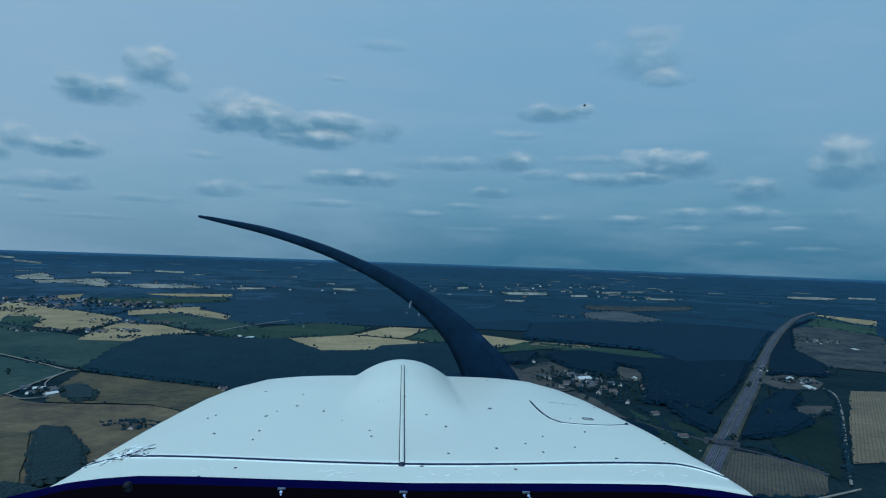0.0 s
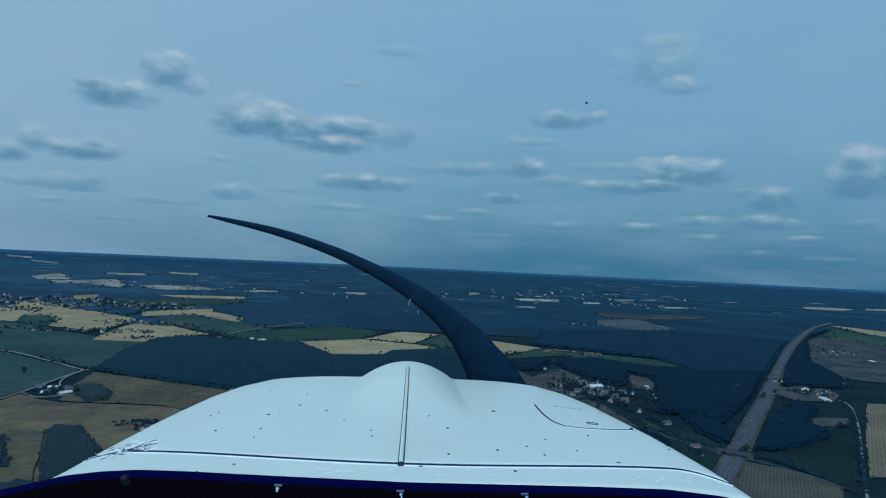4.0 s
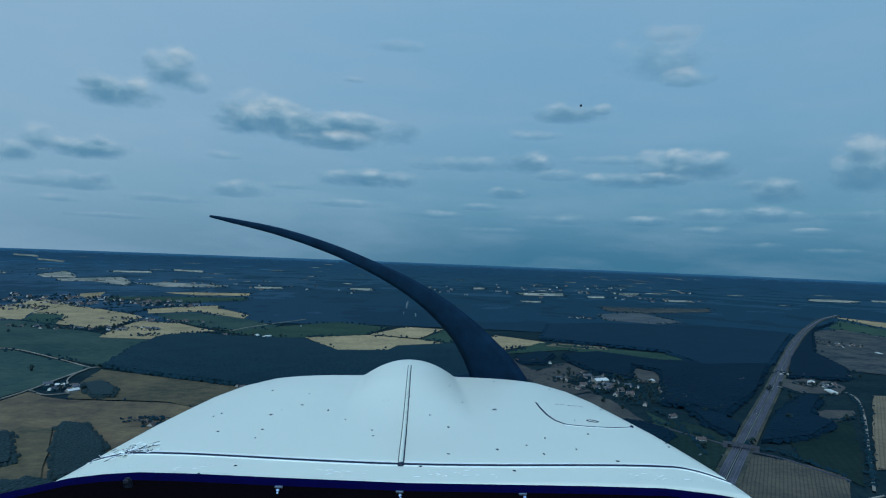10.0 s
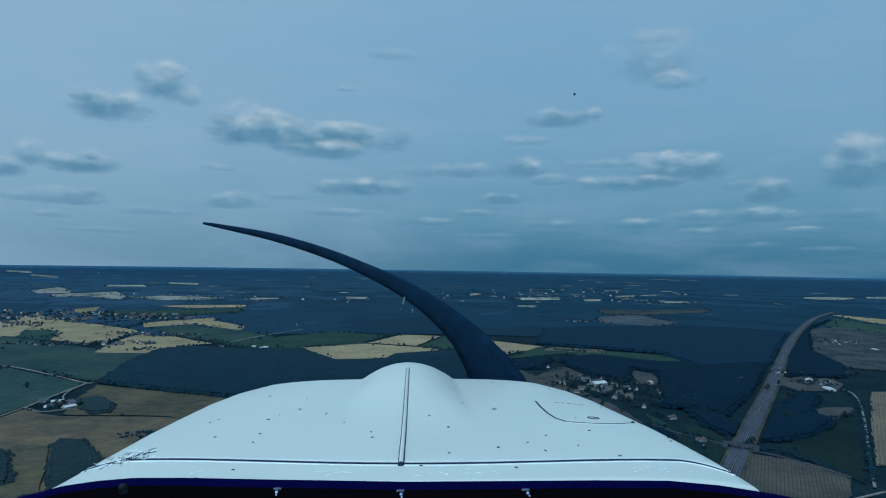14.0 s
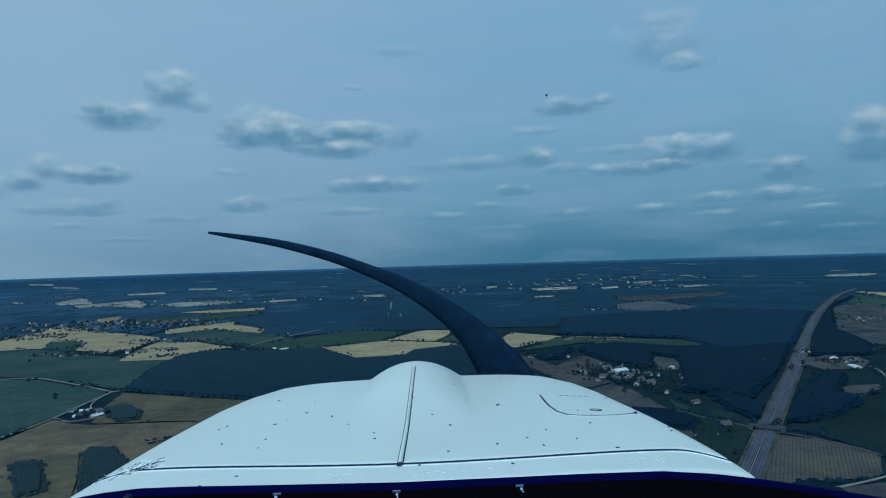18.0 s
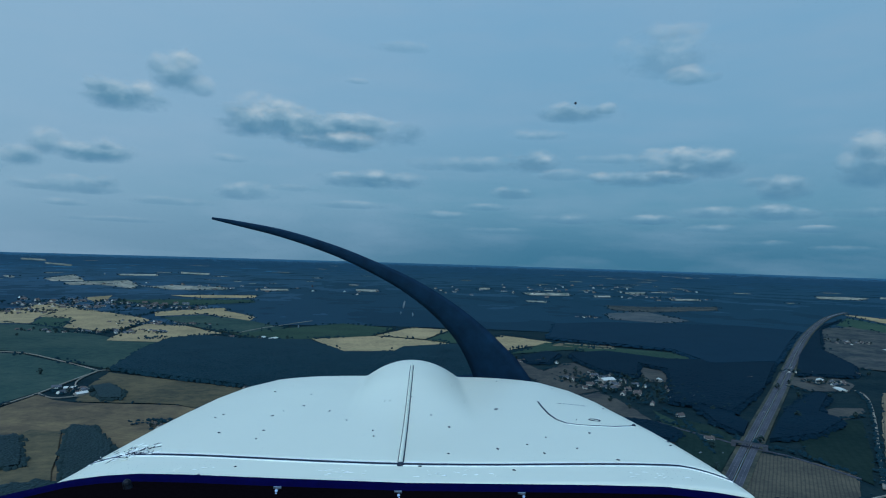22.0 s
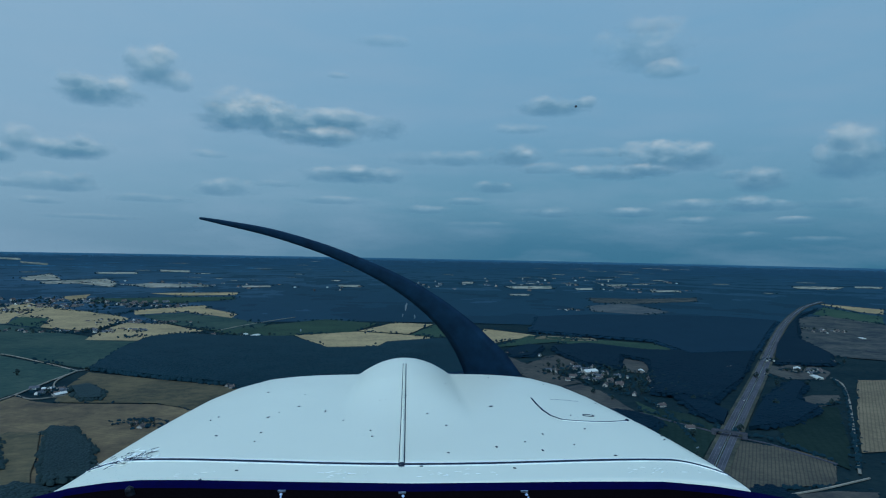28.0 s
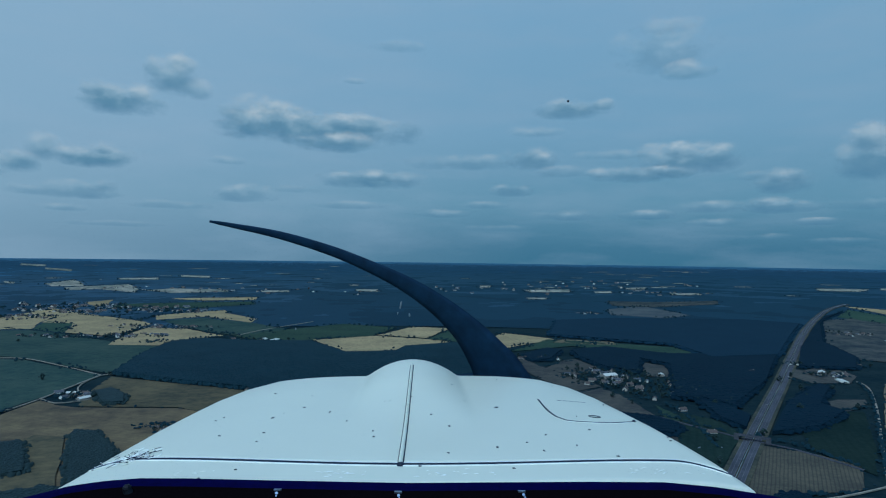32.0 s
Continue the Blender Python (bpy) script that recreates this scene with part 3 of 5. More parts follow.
def ribbon(name, pts, lo, hi, up, mat, thick=0.3):
    """A strip along a line, from lo to hi metres to its right, with a raised edge."""
    rows_ = []
    for i, q in enumerate(pts):
        d = (pts[min(i + 1, len(pts) - 1)] - pts[max(i - 1, 0)]).normalized()
        s = Vector((d.y, -d.x))
        a, b = q + s * lo, q + s * hi
        rise = up + 0.0016 * max(0.0, q.length - 1500)
        rows_.append([place(a.x, a.y, rise - thick), place(a.x, a.y, rise), place(b.x, b.y, rise), place(b.x, b.y, rise - thick)])
    return new(name, grid_mesh(name, rows_, mat, smooth=False))


HIGHWAY = smooth_line([(144, 462), (216, 574), (293, 693), (376, 835), (492, 1032), (662, 1319), (893, 1716), (1214, 2260), (1562, 2813), (1936, 3364), (2270, 3780)], 14)
highway = ribbon("road", HIGHWAY, -16, 16, 1.7, VERGE, 1.8)
tagged(highway, "grey dual carriageway with pale dry verges through woods", "road", kind="structure")
for lo, hi in ((-11, -1.8), (1.8, 11)):
    lane = ribbon("carriageway", HIGHWAY, lo, hi, 2.1, ASPHALT)
    lane.parent = highway
    for at in (lo + 0.6, lo + 4.6, hi - 0.6):
        ribbon("lane_line", HIGHWAY, at - 0.12, at + 0.12, 2.2, LINE, 0.05).parent = lane
rail = ribbon("crash_barrier", HIGHWAY, -0.25, 0.25, 2.7, STEEL, 0.9)
rail.parent = highway


def track(pts, wide, label, surface=GRAVEL):
    return tagged(ribbon("track", smooth_line(pts, 14), -wide / 2, wide / 2, 2.6, surface, 1.4), label, "track", "farm tracks", "structure")


track([(-719, 898), (-714, 959), (-715, 1031), (-726, 1129), (-735, 1241), (-717, 1249)], 3.2, "pale gravel farm road beside a field")
track([(-735, 1241), (-871, 1330), (-1023, 1416), (-1113, 1411)], 2.2, "faint pale farm track across crops")
track([(-715, 1031), (-672, 1004), (-649, 1016), (-633, 1035)], 2.4, "pale gravel loop to the farmyard")
track([(-735, 1241), (-726, 1172), (-701, 1110), (-657, 1062)], 2.4, "pale gravel drive to the farmyard")
track([(823, 1331), (803, 1262), (710, 1095), (568, 864), (487, 731)], 3.4, "pale straight country lane beside stubble")
track([(-695, 1890), (-670, 2024), (-620, 2173), (-566, 2319)], 3.8, "pale lane through green crops")
track([(313, 1001), (346, 950), (379, 910), (396, 882), (435, 850), (458, 813), (482, 765)], 2.2, "dark country lane that crosses by a bridge", ASPHALT)
track([(344, 654), (403, 677), (436, 692), (490, 719)], 2.0, "pale curving lane through trees")


# an overbridge that carries a lane across the dual carriageway
def overbridge(i, long=46, wide=6, high=7.0):
    q, d = HIGHWAY[i], (HIGHWAY[i + 1] - HIGHWAY[i]).normalized()
    ob = new("overbridge")
    ob.matrix_basis = Matrix.Translation(place(q.x, q.y, 0.9)) @ Matrix.Rotation(math.atan2(-d.x, d.y), 4, "Z")
    tagged(ob, "grey concrete road bridge over the dual carriageway", "bridge")
    for name, b in (("deck", (-long / 2, long / 2, -wide / 2, wide / 2, high - 1.1, high)), ("pier", (-0.6, 0.6, -wide / 2.4, wide / 2.4, -1.5, high - 1.0)),
                    ("abutment", (-long / 2, -17, -wide / 2, wide / 2, -1.5, high - 1.0)), ("abutment", (17, long / 2, -wide / 2, wide / 2, -1.5, high - 1.0)),
                    ("parapet", (-long / 2, long / 2, -wide / 2 - 0.3, -wide / 2 + 0.05, high - 1.0, high + 1.0)), ("parapet", (-long / 2, long / 2, wide / 2 - 0.05, wide / 2 + 0.3, high - 1.0, high + 1.0))):
        bm = bmesh.new()
        x0, x1, y0, y1, z0, z1 = b
        vs = [bm.verts.new((x, y, z)) for x in (x0, x1) for y in (y0, y1) for z in (z0, z1)]
        for f in ((0, 1, 3, 2), (4, 6, 7, 5), (0, 4, 5, 1), (2, 3, 7, 6), (0, 2, 6, 4), (1, 5, 7, 3)):
            bm.faces.new([vs[k] for k in f])
        part(name, bm, ASPHALT if name == "deck" else CONCRETE, ob)
    return ob


near_lane = Vector((396, 882))
overbridge(min(range(len(HIGHWAY) - 1), key=lambda i: (HIGHWAY[i] - near_lane).length))

# ---------------------------------------------------------------- woods
def crown_shape(seed, parts, flat=0.8, foot=0.42):
    """A lumpy crown 1 m across: a few knobbly lobes pushed together."""
    rnd = random.Random(seed)
    vs, fs = [], []
    for k in range(parts):
        bm = bmesh.new()
        bmesh.ops.create_icosphere(bm, subdivisions=1, radius=0.5 if parts == 1 else rnd.uniform(0.2, 0.34))
        off = Vector((0, 0, 0)) if parts == 1 else Vector((rnd.uniform(-0.27, 0.27), rnd.uniform(-0.27, 0.27), rnd.uniform(-0.2, 0.28)))
        base = len(vs)
        bm.verts.ensure_lookup_table()
        for v in bm.verts:
            c = v.co * rnd.uniform(0.80, 1.16) + off
            vs.append((c.x, c.y, c.z * flat + foot))
        fs += [tuple(base + v.index for v in f.verts) for f in bm.faces if parts > 1 or f.calc_center_median().z > -0.18]
        bm.free()
    return np.array(vs), np.array(fs)


def stuff_mesh(name, spots, mat, shapes, label, category):
    """Many crowns in one mesh; spots: rows of x, y, width, height."""
    rnd = np.random.RandomState(len(spots) + 7)
    vs, fs, base = [], [], 0
    which = rnd.randint(0, len(shapes), len(spots))
    for k, (sv, sf) in enumerate(shapes):
        s = spots[which == k]
        if not len(s):
            continue
        a = rnd.uniform(0, 6.283, len(s))
        ca, sa = np.cos(a)[:, None], np.sin(a)[:, None]
        d = np.hypot(s[:, 0], s[:, 1])
        r = np.where(d < NEAR, d, NEAR + 2200 * (1 - np.exp(np.minimum(0, NEAR - d) / 2200)))
        kk = r / d
        x = (sv[:, 0][None] * ca - sv[:, 1][None] * sa) * s[:, 2:3] * kk[:, None] + (s[:, 0] * kk)[:, None]
        y = (sv[:, 0][None] * sa + sv[:, 1][None] * ca) * s[:, 2:3] * kk[:, None] + (s[:, 1] * kk)[:, None]
        z = sv[:, 2][None] * s[:, 3:4] * kk[:, None] + (ALT - r * (ALT / d + d / (2 * EARTH)))[:, None]
        vs.append(np.stack([x, y, z], 2).reshape(-1, 3))
        fs.append((sf[None] + (np.arange(len(s)) * len(sv))[:, None, None] + base).reshape(-1, 3))
        base += len(s) * len(sv)
    vs, fs = np.concatenate(vs), np.concatenate(fs)
    me = bpy.data.meshes.new(name)
    me.vertices.add(len(vs)), me.loops.add(fs.size), me.polygons.add(len(fs))
    me.vertices.foreach_set("co", vs.ravel())
    me.loops.foreach_set("vertex_index", fs.ravel().astype(np.int32))
    me.polygons.foreach_set("loop_start", np.arange(0, fs.size, 3, dtype=np.int32))
    me.polygons.foreach_set("use_smooth", np.ones(len(fs), bool))
    me.materials.append(mat)
    me.update(calc_edges=True)
    vn = np.zeros(len(vs) * 3, np.float32)                 # leaves let light through: crowns shade softly
    me.vertex_normals.foreach_get("vector", vn)
    vn = vn.reshape(-1, 3) + np.array((0, 0, 1.3), np.float32)
    me.normals_split_custom_set_from_vertices(vn / np.linalg.norm(vn, axis=1)[:, None])
    return tagged(new(name, me), label, category, kind="stuff")


SHAPES = [crown_shape(k, 3) for k in range(7)]
TOPS = [crown_shape(40 + k, 1, 0.07, 0.80) for k in range(6)]       # crowns seen within a closed wood
DOMES = [crown_shape(60 + k, 1, 0.95, 0.42) for k in range(7)]        # rounded crowns at a wood's edge
jig = np.random.RandomState(5)


ROAD_LINE = np.array([tuple(q) for q in HIGHWAY[::2]])


def off_road(x, y):
    near = np.full(len(x), 1e9)
    for a, b in ROAD_LINE:
        near = np.minimum(near, (x - a) ** 2 + (y - b) ** 2)
    return near > 30 ** 2


def scatter(poly, gap, wide, high):
    p = np.array(poly)
    (x0, y0), (x1, y1) = p.min(0), p.max(0)
    gx, gy = np.meshgrid(np.arange(x0, x1 + gap, gap), np.arange(y0, y1 + gap, gap))
    x, y = gx.ravel() + jig.uniform(-0.5, 0.5, gx.size) * gap, gy.ravel() + jig.uniform(-0.5, 0.5, gx.size) * gap
    ok = inside(poly, x, y)
    x, y = x[ok], y[ok]
    ok = off_road(x, y)
    x, y = x[ok], y[ok]
    f = jig.uniform(0.65, 1.45, len(x))
    return np.stack([x, y, wide * f, high * f ** 0.08 * jig.uniform(0.96, 1.05, len(x))], 1)


def wood(poly, gap=7.0, high=11.0, label="dense dark green broadleaf wood between fields", leaf=None):
    # woods on the right take the leaves darkened for cloud shade
    leaf = leaf or (WOOD_SHADED if poly[0][0] > 100 else WOOD_NEAR)
    ob = stuff_mesh("woodland", scatter(poly, gap * 0.6, gap * 1.05, high), leaf, TOPS, label, "wood")
    under = sheet("canopy", poly, 0.71 * high, leaf)
    under.parent = ob
    skirt = []
    for up in (0.0, 0.71 * high):
        skirt.append([place(x, y, up + 0.0010 * math.hypot(x, y)) for x, y in poly + poly[:1]])
    new("wood_side", grid_mesh("wood_side", skirt, leaf)).parent = ob
    rim = []
    for (x0, y0), (x1, y1) in zip(poly, poly[1:] + poly[:1]):
        ln = math.hypot(x1 - x0, y1 - y0)
        for i in range(int(ln / (gap * 0.4))):
            t, f = (i + jig.uniform()) * gap * 0.4 / ln, jig.uniform(0.35, 1.35)
            rim.append((x0 + (x1 - x0) * t + jig.normal(0, 3.5), y0 + (y1 - y0) * t + jig.normal(0, 3.5), gap * 2.0 * f, high * 0.96 * f ** 0.3))
    rim = np.array(rim)
    edge = stuff_mesh("wood_edge", rim[off_road(rim[:, 0], rim[:, 1])], leaf, DOMES + SHAPES, "", "")
    edge.parent = ob
    CLEAR.append(poly)
    return ob


def hedge(pts, high=6.0, gap=5.0, label="dark hedgerow of bushes and small trees"):
    rows_ = []
    for q in smooth_line(pts, gap):
        f = jig.uniform(0.6, 1.4)
        rows_.append((q.x + jig.uniform(-1.5, 1.5), q.y + jig.uniform(-1.5, 1.5), 7.0 * f, high * f))
    return stuff_mesh("hedgerow", np.array(rows_), WOOD_NEAR, SHAPES, label, "hedge")


wood([(-712, 1251), (-783, 1494), (-812, 1704), (-759, 1776), (-609, 1748), (-434, 1762), (-298, 1570), (-173, 1607), (-160, 1695), (-31, 1778), (67, 1825), (59, 1159), (-219, 990), (-402, 1139), (-552, 1188)], 5.1, 10.5)
wood([(-56, 1659), (70, 1790), (107, 1695), (103, 1526), (108, 1422), (137, 1256), (166, 1148), (56, 1029), (-61, 1122), (-105, 1488)], 5.1, 10.5)
wood([(-534, 840), (-502, 837), (-435, 764), (-379, 665), (-416, 645), (-477, 742)], 3.6, 9.0, "dense dark green copse standing in a field", WOOD_GREEN)
wood([(-653, 1084), (-638, 1110), (-590, 1064), (-561, 1009), (-589, 1000)], 3.6, 8.2, "round dark green copse beside a farm", WOOD_GREEN)
wood([(-590, 777), (-573, 789), (-526, 731), (-490, 679), (-504, 668)], 3.6, 9.0, "dense dark green copse standing in a field", WOOD_GREEN)
wood([(-536, 580), (-432, 636), (-399, 623), (-342, 562), (-492, 534)], 5.0, 9.0, "dense dark green wood beside a ploughed field", WOOD_GREEN)
wood([(157, 1608), (230, 1718), (264, 1691), (210, 1528), (161, 1518)], 7.0, 8.2)
wood([(293, 1686), (399, 1757), (534, 1647), (637, 1651), (819, 1729), (853, 1723), (615, 1292), (459, 1076), (431, 1123), (383, 1128), (447, 1345), (489, 1489), (438, 1566), (385, 1387), (324, 1432), (290, 1588)], 7.8, 9.8)
wood([(252, 1006), (285, 996), (321, 962), (322, 932), (298, 894), (274, 905), (253, 944)], 5.1, 9.0)
wood([(418, 1115), (450, 1077), (460, 1012), (420, 938), (406, 994)], 7.8, 7.5)
wood([(1886, 3170), (1663, 2913), (1339, 2425), (958, 1805), (789, 1495), (916, 1486), (1011, 1641), (1108, 1963), (1497, 2670)], 8.6, 8.2)
wood([(570, 1110), (715, 1280), (719, 1250), (621, 1105), (631, 1052), (540, 956), (446, 914), (517, 1030)], 7.8, 8.2)
wood([(307, 637), (328, 667), (359, 682), (366, 653), (348, 621)], 3.9, 7.5)
wood([(632, 1602), (824, 1662), (1081, 2102), (1326, 2506), (1162, 2637), (620, 2609), (368, 2481), (280, 2017), (614, 1840)], 10.9, 10.5, "broad dark forest behind the village", WOOD_HAZE_1)
hedge([(-818, 1742), (-775, 1811), (-720, 1843), (-621, 1782)], 9)
hedge([(-1184, 1799), (-1098, 1771), (-1029, 1766)], 8)
hedge([(-1280, 2281), (-1218, 2305), (-1223, 2421)], 10)
hedge([(-477, 884), (-454, 894), (-417, 888)], 7)
hedge([(405, 896), (446, 871), (467, 830), (483, 782)], 9)
hedge([(393, 897), (434, 999)], 6)
hedge([(818, 1315), (759, 1185), (619, 949), (499, 750)], 6)
hedge([(305, 667), (345, 677), (389, 684), (427, 688)], 7)
hedge([(-1550, 2450), (-1398, 2389), (-1345, 2543)], 8)
hedge([(-1934, 2764), (-1920, 2899), (-1711, 2785), (-1566, 2717)], 9)
hedge([(-1491, 1976), (-1359, 1923), (-1225, 1860)], 6)
hedge([(-1693, 2375), (-1691, 2453)], 8)
hedge([(865, 1594), (875, 1518), (915, 1530)], 8)
hedge([(192, 1449), (266, 1537)], 5)
hedge([(317, 1016), (352, 966), (385, 925)], 7)
hedge([(-714, 959), (-719, 839)], 5)
hedge([(349, 1086), (360, 1024), (344, 863)], 6)
hedge([(196, 1145), (267, 1209), (299, 1112)], 4)
hedge([(695, 1357), (712, 1298), (787, 1311)], 6)
hedge([(575, 1061), (673, 1086)], 5)
hedge([(610, 1063), (697, 1098)], 6)

# ragged bushes along the edges of the nearer fields
for k, poly in enumerate(PLOTS):
    rnd = random.Random(100 + k)
    rows_ = []
    for (x0, y0), (x1, y1) in zip(poly, poly[1:] + poly[:1]):
        ln = math.hypot(x1 - x0, y1 - y0)
        run, phase = rnd.uniform(35, 120), rnd.uniform(0, 6.28)
        for i in range(int(ln / 5)):
            t = (i + rnd.random()) * 5 / ln
            x, y = x0 + (x1 - x0) * t, y0 + (y1 - y0) * t
            if 560 < math.hypot(x, y) < 2700 and math.sin(i * 31 / run + phase) > 0.6 and rnd.random() < 0.6:
                f = rnd.uniform(0.5, 1.3)
                rows_.append((x + rnd.uniform(-2, 2), y + rnd.uniform(-2, 2), 5.5 * f, 4.2 * f))
    if len(rows_) > 8:
        rows_ = np.array(rows_)
        rows_ = rows_[off_road(rows_[:, 0], rows_[:, 1])]
        stuff_mesh("hedgerow", rows_, WOOD_NEAR, SHAPES, "ragged dark hedgerow along a field edge", "hedge")

# bushes and saplings on the rough grass
n_ = 2600
aa, dd = np.radians(jig.uniform(-41, 40, n_)), np.sqrt(jig.uniform(560 ** 2, 2350 ** 2, n_))
bush = np.stack([dd * np.sin(aa), dd * np.cos(aa), jig.uniform(3, 8, n_), jig.uniform(1.5, 4, n_)], 1)
ok = off_road(bush[:, 0], bush[:, 1])
for poly in CLEAR:
    ok &= ~inside(poly, bush[:, 0], bush[:, 1])
stuff_mesh("bushes", bush[ok], WOOD_NEAR, SHAPES, "scattered dark bushes and saplings on rough grass", "bushes")

# the wooded plain towards the horizon: a rolling canopy, haze put into its colours by distance
def far_forest(d0, d1, step=0.0145, turn=0.22):
    ds = [d0]                     # rings of the sheet, closer together near by
    while ds[-1] < d1:
        ds.append(ds[-1] * (1 + step))
    aa = [radians(-44 + turn * i) for i in range(int(88 / turn) + 1)] + [radians(44 + 4 * i) for i in range(1, 68)]
    rows_, haze = [], []
    for i, d in enumerate(ds):
        row = []
        for a in aa:
            x, y = d * math.sin(a), d * math.cos(a)
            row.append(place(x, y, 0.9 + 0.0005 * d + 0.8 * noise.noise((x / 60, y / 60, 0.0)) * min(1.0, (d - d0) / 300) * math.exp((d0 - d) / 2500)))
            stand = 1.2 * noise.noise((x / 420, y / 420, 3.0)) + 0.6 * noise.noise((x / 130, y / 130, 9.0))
            broken = max(0.0, min(1.0, -2.6 * x / d - 0.25)) * min(1.0, max(0.0, 3.0 - d / 4500))      # paler and more mottled on the left, for the brighter haze there
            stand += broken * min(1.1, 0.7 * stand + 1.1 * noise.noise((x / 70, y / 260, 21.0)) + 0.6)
            haze.append(math.log(d / d0) / math.log(21) * 4.2 + 0.15 + stand * (1.0 if d < 12000 else 0.6))
        rows_.append(row)
    me = grid_mesh("forest", rows_, WOOD_HAZE_2, close=True)
    for m in (WOOD_HAZE_3, WOOD_HAZE_4, WOOD_HAZE_5, WOOD_HAZE_6):
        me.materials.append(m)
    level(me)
    me.polygons.foreach_set("material_index", [max(0, min(4, int(haze[p.vertices[0]] + 0.5))) for p in me.polygons])
    return tagged(new("forest", me), "dark forest covering the plain to the horizon, blued by haze", "forest", kind="stuff")


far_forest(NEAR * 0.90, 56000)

# hedges and rows of trees along the far fields
rows_ = []
for poly in PLOTS:
    cx, cy = sum(x for x, y in poly) / len(poly), sum(y for x, y in poly) / len(poly)
    dist = math.hypot(cx, cy)
    if not 1750 < dist < 8000:
        continue
    for (x0, y0), (x1, y1) in zip(poly, poly[1:] + poly[:1]):
        ln, gap = math.hypot(x1 - x0, y1 - y0), 7.0 + 0.0022 * dist
        for i in range(int(ln / gap)):
            t = (i + jig.uniform()) * gap / ln
            x, y = x0 + (x1 - x0) * t, y0 + (y1 - y0) * t
            if noise.noise((x / 70, y / 70, 40.0)) > 0.07:
                f = jig.uniform(0.5, 1.3)
                rows_.append((x + jig.normal(0, 5 + 0.002 * dist), y + jig.normal(0, 8 + 0.003 * dist), (7.5 + 0.0012 * dist) * f, 9.0 * f ** 0.5 + 0.0010 * dist))
rows_ = np.array(rows_)
stuff_mesh("hedgerow", rows_[off_road(rows_[:, 0], rows_[:, 1])], WOOD_NEAR, SHAPES, "broken dark hedges and tree rows between far fields", "hedge")

# ---------------------------------------------------------------- single trees
def tree_maker(seed):
    rnd = random.Random(seed)
    t = new("tree")
    tagged(t, "broadleaf tree with a dark rounded crown beside fields", "tree", "single trees")
    bm = bmesh.new()
    bmesh.ops.create_cone(bm, segments=7, radius1=0.38, radius2=0.2, depth=4.5, cap_ends=True, matrix=Matrix.Translation((0, 0, 2.2)))
    for k in range(4):
        a = k * 1.6 + rnd.random()
        m = Matrix.Translation((0, 0, 4.0)) @ Matrix.Rotation(a, 4, "Z") @ Matrix.Rotation(radians(38), 4, "Y") @ Matrix.Translation((0, 0, 1.7))
        bmesh.ops.create_cone(bm, segments=5, radius1=0.18, radius2=0.07, depth=3.4, cap_ends=True, matrix=m)
    part("trunk", bm, BARK, t)
    bm = bmesh.new()
    for k in range(34):
        a, h = rnd.uniform(0, 6.28), rnd.uniform(3.0, 11.5)
        w = math.sin(math.pi * min(1, (h - 1.6) / 11)) * 4.3 * rnd.uniform(0.35, 1.05)
        m = Matrix.Translation((w * math.cos(a), w * math.sin(a), h)) @ Matrix.Diagonal((rnd.uniform(0.9, 1.7), rnd.uniform(0.9, 1.7), rnd.uniform(0.7, 1.2), 1))
        r = bmesh.ops.create_icosphere(bm, subdivisions=1, radius=1.0, matrix=m)
        for v in r["verts"]:
            v.co += Vector((rnd.uniform(-1, 1), rnd.uniform(-1, 1), rnd.uniform(-1, 1))) * 0.32
    part("crown", bm, LEAF, t)
    return t


TREES = [tree_maker(k) for k in range(3)]
tree_count = [0]


def plant(x, y, size=1.0):
    k = tree_count[0]
    tree_count[0] += 1
    s = size * (0.8 + 0.4 * ((k * 37) % 11) / 10) * shrink(x, y)
    m = Matrix.Translation(place(x, y, -0.05)) @ Matrix.Rotation(k * 1.3, 4, "Z") @ Matrix.Scale(s, 4)
    src = TREES[k % 3]
    if k < 3:
        src.matrix_basis = m
        return src
    ob = copy_thing(src, m)
    ob.scale = (s, s, s)
    return ob


# ---------------------------------------------------------------- houses
def box(bm, x0, x1, y0, y1, z0, z1):
    vs = [bm.verts.new((x, y, z)) for x in (x0, x1) for y in (y0, y1) for z in (z0, z1)]
    for f in ((0, 1, 3, 2), (4, 6, 7, 5), (0, 4, 5, 1), (2, 3, 7, 6), (0, 2, 6, 4), (1, 5, 7, 3)):
        bm.faces.new([vs[i] for i in f])


